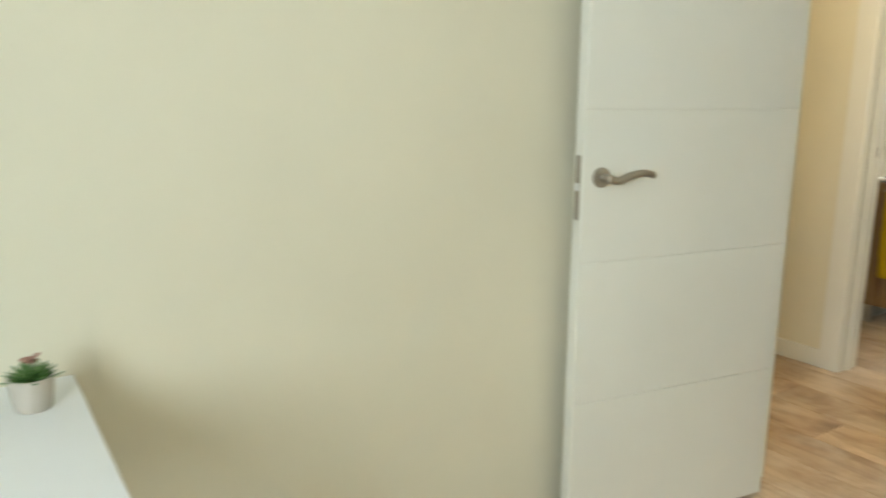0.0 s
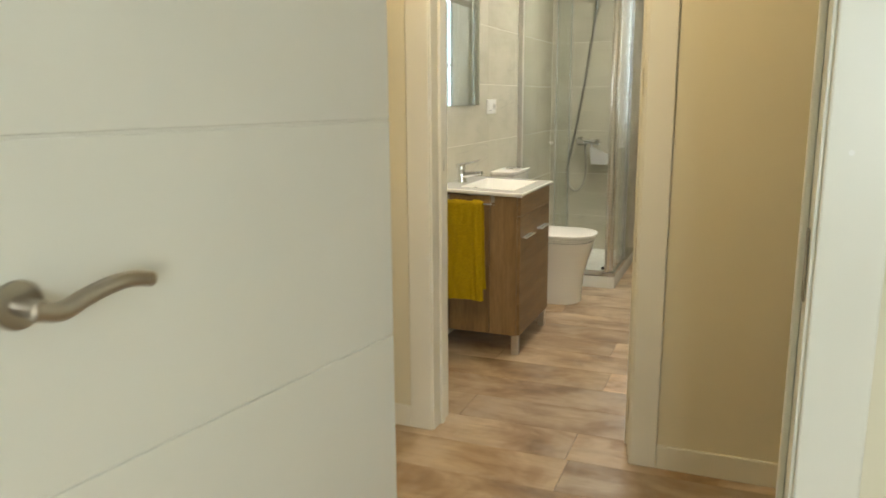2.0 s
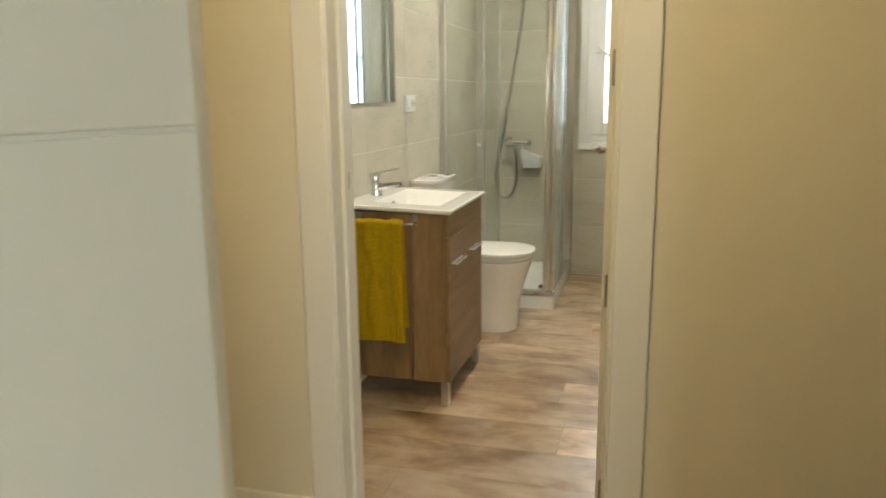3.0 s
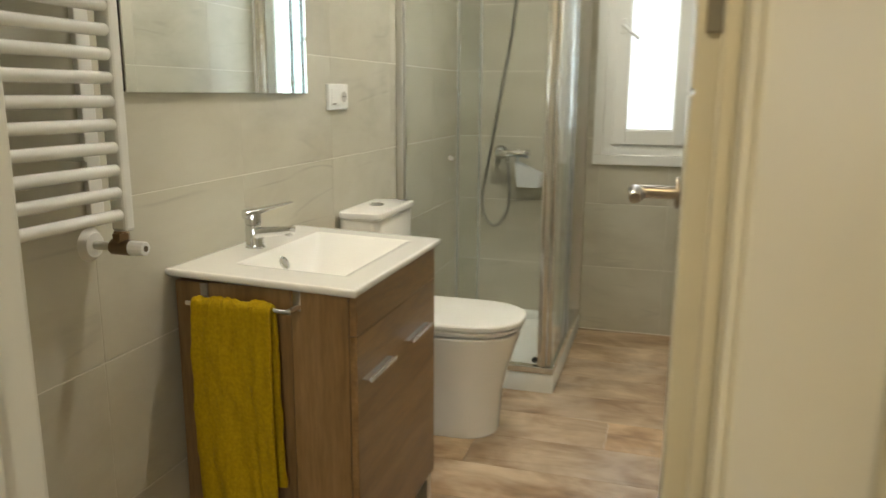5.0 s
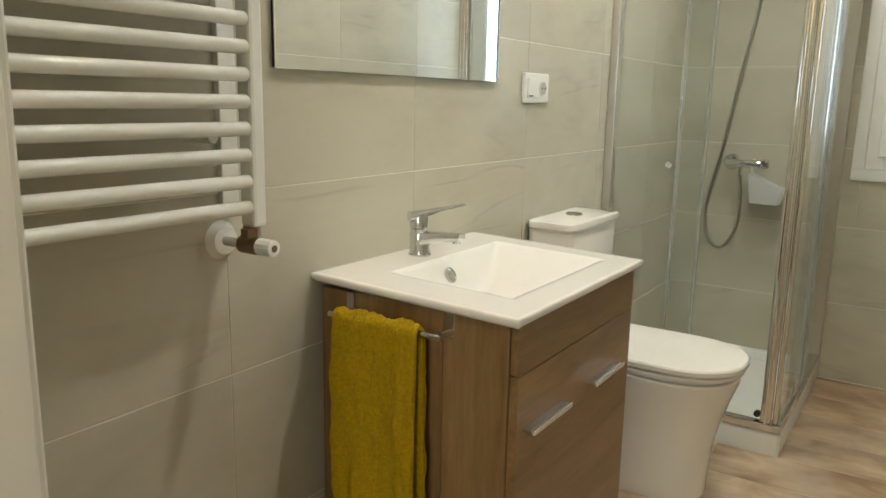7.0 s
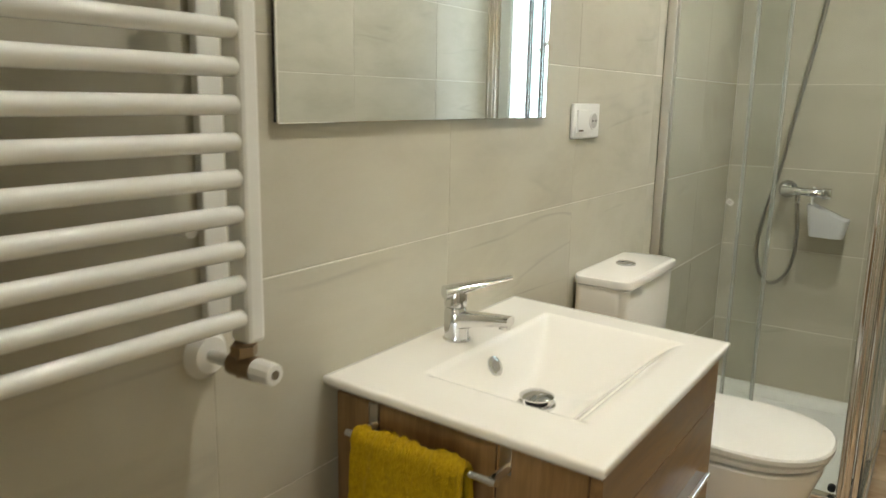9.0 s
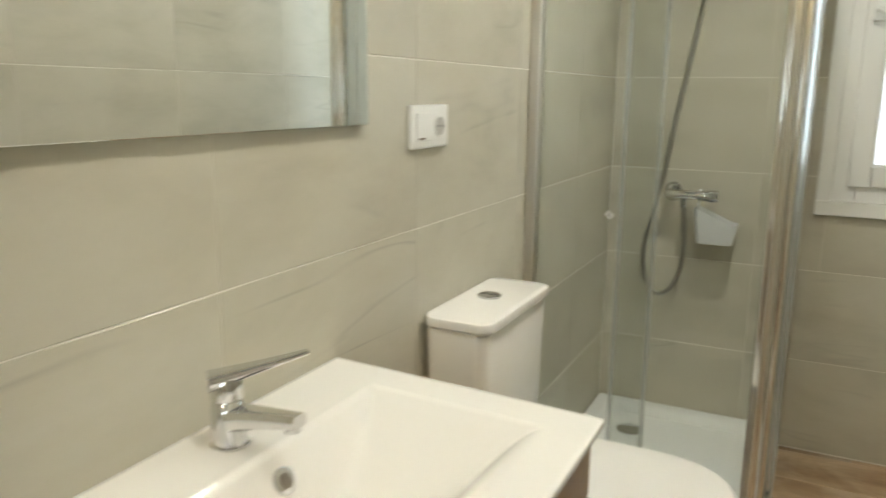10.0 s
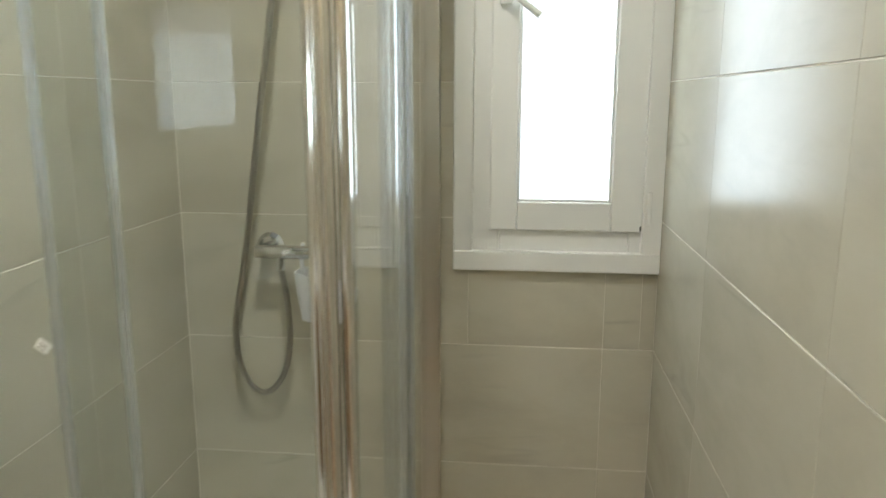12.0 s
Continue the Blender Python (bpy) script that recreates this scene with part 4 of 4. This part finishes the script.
def shower_enclosure():
    t = thing("shower_enclosure", (SX + 0.02, SY + 0.02, 0.08), "corner shower enclosure of clear glass sliding doors and chrome profiles", "shower enclosure")
    z0, z1 = 0.081, 1.93
    gx, gy = SX + 0.018, SY + 0.022       # glass planes
    # wall profiles
    part("wall_profile", box(gx - 0.018, gx + 0.018, LEFT - 0.030, LEFT - 0.001, z0, z1, 0.003), ALUMINIUM, t)
    part("wall_profile", box(END - 0.030, END - 0.001, gy - 0.018, gy + 0.018, z0, z1, 0.003), ALUMINIUM, t)
    # floor and head rails
    for za, zb in ((z0, z0 + 0.030), (z1, z1 + 0.045)):
        part("rail", box(gx - 0.020, gx + 0.018, gy - 0.020, LEFT - 0.030, za, zb, 0.004), CHROME, t)
        part("rail", box(gx + 0.018, END - 0.030, gy - 0.020, gy + 0.018, za, zb, 0.004), CHROME, t)
    lo, hi = z0 + 0.030, z1
    # side that faces the room: fixed pane, then a sliding door
    for name, a in (("fixed_pane", (gx + 0.006, gx + 0.011, 2.432, LEFT - 0.028)), ("sliding_door", (gx - 0.010, gx - 0.005, 2.150, 2.515))):
        pane = part(name, box(*a, lo + 0.004, hi - 0.004), GLASS, t, "clear glass pane")
        pane.visible_shadow = False
    part("seal", box(gx + 0.003, gx + 0.014, 2.424, 2.435, lo + 0.004, hi - 0.004, 0.002), SEAL, t)
    part("seal", box(gx - 0.013, gx - 0.002, 2.510, 2.520, lo + 0.004, hi - 0.004, 0.002), SEAL, t)
    # return side: sliding door near the corner, then a fixed pane to the wall
    for name, a in (("sliding_door", (6.290, 6.715, gy - 0.010, gy - 0.005)), ("fixed_pane", (6.575, END - 0.028, gy + 0.006, gy + 0.011))):
        pane = part(name, box(*a, lo + 0.004, hi - 0.004), GLASS, t, "clear glass pane")
        pane.visible_shadow = False
    part("seal", box(6.706, 6.720, gy - 0.014, gy - 0.002, lo + 0.004, hi - 0.004, 0.002), SEAL, t)
    part("seal", box(6.566, 6.580, gy + 0.003, gy + 0.014, lo + 0.004, hi - 0.004, 0.002), SEAL, t)
    # closing posts of the two doors at the corner
    part("door_post", box(gx - 0.022, gx + 0.002, 2.130, 2.166, lo, hi, 0.0100, steps=5), POST, t, smooth=True)
    part("door_post", box(gx - 0.010, gx + 0.016, gy - 0.006, gy + 0.010, lo, hi, 0.006, steps=4), POST, t, smooth=True)
    part("post_bead", rod((gx - 0.020, 2.148, lo), (gx - 0.020, 2.148, hi), 0.0060, sides=14), POST, t, smooth=True)
    for px, py in ((6.713, gy - 0.015), (6.573, gy + 0.002), (6.60, gy - 0.014)):
        part("seal_bead", rod((px, py, lo + 0.004), (px, py, hi - 0.004), 0.0055, sides=12), SEAL, t, smooth=True)
    # rollers near the floor rail
    for p in ((gx + 0.012, 2.18, lo + 0.018), (gx + 0.012, 2.45, lo + 0.018)):
        part("roller", rod((p[0] - 0.006, p[1], p[2]), (p[0] + 0.010, p[1], p[2]), 0.011, sides=18), RUBBER, t, "black roller")
    for p in ((6.37, gy + 0.012, lo + 0.018), (6.65, gy + 0.012, lo + 0.018)):
        part("roller", rod((p[0], p[1] - 0.006, p[2]), (p[0], p[1] + 0.010, p[2]), 0.011, sides=18), RUBBER, t, "black roller")
    # knob on the door that faces the room
    s = thing("glass_sticker", (gx + 0.005, 2.545, 0.955), "small white paper sticker stuck on the shower glass", "sticker")
    bm = box(-0.001, 0.001, -0.010, 0.010, -0.008, 0.008)
    bmesh.ops.transform(bm, matrix=Matrix.Translation((gx + 0.0045, 2.547, 0.955)) @ pose(0, 0, 0, 35, 0, 0), verts=bm.verts)
    part("paper", bm, SWITCH, s)
    for d in (-0.003, 0.003):
        bm = box(-0.0014, -0.0011, -0.006, 0.006, d - 0.0008, d + 0.001)
        bmesh.ops.transform(bm, matrix=Matrix.Translation((gx + 0.0045, 2.547, 0.955)) @ pose(0, 0, 0, 35, 0, 0), verts=bm.verts)
        part("print_line", bm, BRONZE, s, "faint printed line")


def shower_mixer():
    x, z = 7.125, 0.915
    t = thing("shower_mixer", (7.16, 2.47, z), "chrome wall-mounted shower mixer tap with side lever", "shower tap")
    part("body", rod((x, 2.552, z), (x, 2.405, z), 0.017, sides=24, edge=0.003), CHROME, t, smooth=True)
    for y in (2.54,):
        part("wall_union", rod((x, y, z), (END - 0.004, y, z), 0.014, sides=18), CHROME, t, smooth=True)
        part("rosette", rod((END, y, z), (END - 0.012, y, z), 0.036, 0.026, sides=28), CHROME, t, smooth=True)
    part("knob", rod((x, 2.405, z), (x, 2.372, z), 0.024, 0.021, sides=28, edge=0.003), CHROME, t, smooth=True)
    part("lever", tube(spline([(x - 0.012, 2.385, z + 0.005), (x - 0.04, 2.384, z + 0.012), (x - 0.082, 2.383, z + 0.014)], 5), 0.008, 12), CHROME, t, smooth=True)
    part("outlet", rod((x, 2.490, z - 0.012), (x, 2.490, z - 0.045), 0.0105, sides=16), CHROME, t, smooth=True)
    h = thing("hand_shower", (7.16, 2.43, 1.95), "chrome hand shower with a grey metal hose on its wall holder", "hand shower")
    pts = [(x, 2.490, z - 0.045), (7.135, 2.480, 0.78), (7.15, 2.484, 0.66), (7.155, 2.512, 0.57), (7.155, 2.563, 0.532), (7.155, 2.612, 0.585), (7.15, 2.626, 0.70),
           (7.145, 2.600, 0.84), (7.12, 2.563, 1.0), (7.105, 2.525, 1.22), (7.10, 2.470, 1.55), (7.10, 2.442, 1.76), (7.095, 2.428, 1.88)]
    part("hose", tube(spline(pts, 8), lambda s: 0.0075 + 0.0007 * math.sin(s * 900), 10), material("braided_steel_hose", (0.42, 0.40, 0.36), 0.35, 1.0), h, "grey braided hose", True)
    part("grip", tube(spline([(7.095, 2.428, 1.88), (7.085, 2.424, 1.95), (7.06, 2.420, 2.04)], 5), 0.0125, 14), CHROME, h, smooth=True)
    part("head", rod((7.07, 2.42, 2.055), (7.045, 2.42, 2.030), 0.044, 0.048, sides=28, edge=0.003), CHROME, h, smooth=True)
    part("holder", rod((7.098, 2.428, 1.905), (END - 0.001, 2.428, 1.915), 0.016, sides=18), CHROME, h, smooth=True)


def soap_cup():
    """Tapered plastic cup with one high shoulder, hanging from the mixer."""
    t = thing("soap_basket", (7.13, 2.37, 0.75), "small translucent white plastic soap basket hanging under the tap", "soap basket")
    y0, y1 = 2.300, 2.448
    rings = []
    for q, inset in ((0.0, 0.020), (0.03, 0.014), (0.5, 0.006), (1.0, 0.0)):
        ring = []
        for px, py, _ in round_rect(7.120, (y0 + y1) / 2, 0.042 - inset * 0.6, (y1 - y0) / 2 - inset, 0.018, 0, 5):
            share = (py - y0) / (y1 - y0)
            top = 0.822 + 0.050 * max(0.0, min(1.0, (share - 0.25) / 0.6))
            ring.append((px, py, 0.748 + (top - 0.748) * q))
        rings.append(ring)
    inside = []
    for q, inset in ((1.0, 0.003), (0.5, 0.009), (0.06, 0.017)):
        ring = []
        for px, py, _ in round_rect(7.120, (y0 + y1) / 2, 0.042 - inset * 0.6 - 0.002, (y1 - y0) / 2 - inset, 0.016, 0, 5):
            share = (py - y0) / (y1 - y0)
            top = 0.822 + 0.050 * max(0.0, min(1.0, (share - 0.25) / 0.6))
            ring.append((px, py, 0.748 + (top - 0.748) * q))
        inside.append(ring)
    part("cup", loft(rings + inside), CUP, t, smooth=True)
    part("hook", tube(spline([(7.125, 2.435, 0.866), (7.125, 2.437, 0.90), (7.135, 2.436, 0.934), (7.148, 2.436, 0.915)], 5), 0.005, 8), CUP, t, smooth=True)


shower_tray()
shower_enclosure()
shower_mixer()
soap_cup()


# ---- tiles and planks, last ----
def slab_mesh(key, w, h, d, edge, mat, store={}):
    """A tile from 0 to w and 0 to h, its face at z = d with a small chamfer; meshes of one size are shared."""
    if key not in store:
        data = bpy.data.meshes.new(key[0])
        e = edge
        v = [(0, 0, 0), (w, 0, 0), (w, h, 0), (0, h, 0), (0, 0, d - e), (w, 0, d - e), (w, h, d - e), (0, h, d - e), (e, e, d), (w - e, e, d), (w - e, h - e, d), (e, h - e, d)]
        f = [(8, 9, 10, 11)]
        for a in range(4):
            b = (a + 1) % 4
            f += [(a, b, b + 4, a + 4), (a + 4, b + 4, b + 8, a + 8)]
        data.from_pydata(v, [], f)
        data.materials.append(mat)
        store[key] = data
    return store[key]


def lay(name, parent, m, w, h, d, edge, mat):
    ob = new(name, slab_mesh((name, round(w, 3), round(h, 3), mat.name), round(w, 3), round(h, 3), d, edge, mat))
    ob.parent = parent
    ob.matrix_parent_inverse = parent.matrix_world.inverted()
    ob.matrix_world = m
    return ob


COURSE, J = 0.3290, 0.0023
rows_z = [0.003] + [0.010 + COURSE * k for k in range(1, 8)] + [TOP]


def tiled(wall, cuts, rows, spot, hole=None):
    """Tiles between the cuts along a wall and the courses; spot(u, z) gives the pose of a tile whose corner is there."""
    for a, b in zip(cuts, cuts[1:]):
        for z0, z1 in zip(rows, rows[1:]):
            pieces = [(a, b, z0, z1)]
            if hole and a < hole[1] and b > hole[0] and z0 < hole[3] and z1 > hole[2]:
                pieces = [(a, hole[0], z0, z1), (hole[1], b, z0, z1), (max(a, hole[0]), min(b, hole[1]), z0, hole[2]), (max(a, hole[0]), min(b, hole[1]), hole[3], z1)]
            for u0, u1, v0, v1 in pieces:
                if u1 - u0 > 0.012 and v1 - v0 > 0.012:
                    lay("tile", wall, spot(u0 + J / 4, v0 + J / 2), u1 - u0 - J / 2, v1 - v0 - J, 0.008, 0.0009, TILE)


bpy.context.view_layer.update()
objects = bpy.data.objects
left_cuts = [4.0035] + [3.9945 + 0.5508 * k for k in range(1, 6)] + [END]
right_cuts = [4.0035] + [6.192 + 0.5550 * k for k in (-3, -2, -1, 0, 1)] + [END]
turn_left = Matrix(((1, 0, 0), (0, 0, -1), (0, 1, 0))).to_4x4()      # face looks along -y
turn_right = Matrix(((-1, 0, 0), (0, 0, 1), (0, 1, 0))).to_4x4()     # face looks along +y
turn_end = Matrix(((0, 0, -1), (-1, 0, 0), (0, 1, 0))).to_4x4()      # face looks along -x
turn_door = Matrix(((0, 0, 1), (1, 0, 0), (0, 1, 0))).to_4x4()       # face looks along +x
tiled(objects["wall_bath_left"], left_cuts, rows_z, lambda u, z: Matrix.Translation((u, LEFT + 0.008, z)) @ turn_left)
tiled(objects["wall_bath_right"], [-u for u in reversed(right_cuts)], rows_z, lambda u, z: Matrix.Translation((-u, RIGHT - 0.008, z)) @ turn_right)
tiled(objects["wall_bath_end"], [-LEFT, -2.245, -1.690, -RIGHT], rows_z, lambda u, z: Matrix.Translation((END + 0.008, -u, z)) @ turn_end, hole=(-W1, -W0, WZ0, WZ1))
tiled(objects["wall_hall"], [B1 + 0.096, LEFT], rows_z, lambda u, z: Matrix.Translation((DOORWALL - 0.012, u, z)) @ turn_door)

PITCH, LONG = 0.225, 1.2
rng = random.Random(11)
slab = objects["floor_slab"]
row, x = 0, 3.80 - PITCH * 25
offsets = {25: 1.868, 24: 1.855 - 0.0, 28: 1.855, 34: 1.852, 33: 2.30, 32: 1.62, 30: 1.90, 29: 2.42, 27: 1.45, 26: 2.35, 31: 1.5, 23: 2.4}
while x < END:
    start = offsets.get(row, rng.uniform(0, LONG))
    y = start - LONG * math.ceil((start + 1.9) / LONG)
    while y < 4.3:
        x0, x1, y0, y1 = max(x, -0.80), min(x + PITCH, END), max(y, -1.88), min(y + LONG, 4.28)
        if x0 > 3.86:
            y0, y1 = max(y0, RIGHT), min(y1, LEFT)
        if x1 < 2.58:
            y1 = min(y1, ROOM_WALL)
        if y1 - y0 > 0.02 and x1 > -0.85 and x1 - x0 > 0.01:
            piece = lay("plank", slab, Matrix.Translation((x0 + 0.0008, y0 + 0.0008, -0.008)), x1 - x0 - 0.0016, y1 - y0 - 0.0016, 0.008, 0.0007, FLOOR_WOOD)
            k = rng.uniform(0.84, 1.16)
            if row == 24 and y0 < 1.8 < y1 + 0.06:
                k = 0.72
            if row == 28 and y0 < 1.8 < y1 + 0.08:
                k = 1.5
            if row == 34 and y0 < 1.8 < y1 + 0.08:
                k = 1.3
            g = rng.uniform(0.0, 1.0)
            piece.color = (k, k * (0.97 + 0.06 * g), k * (0.90 + 0.22 * g), 1)
        y += LONG
    x += PITCH
    row += 1
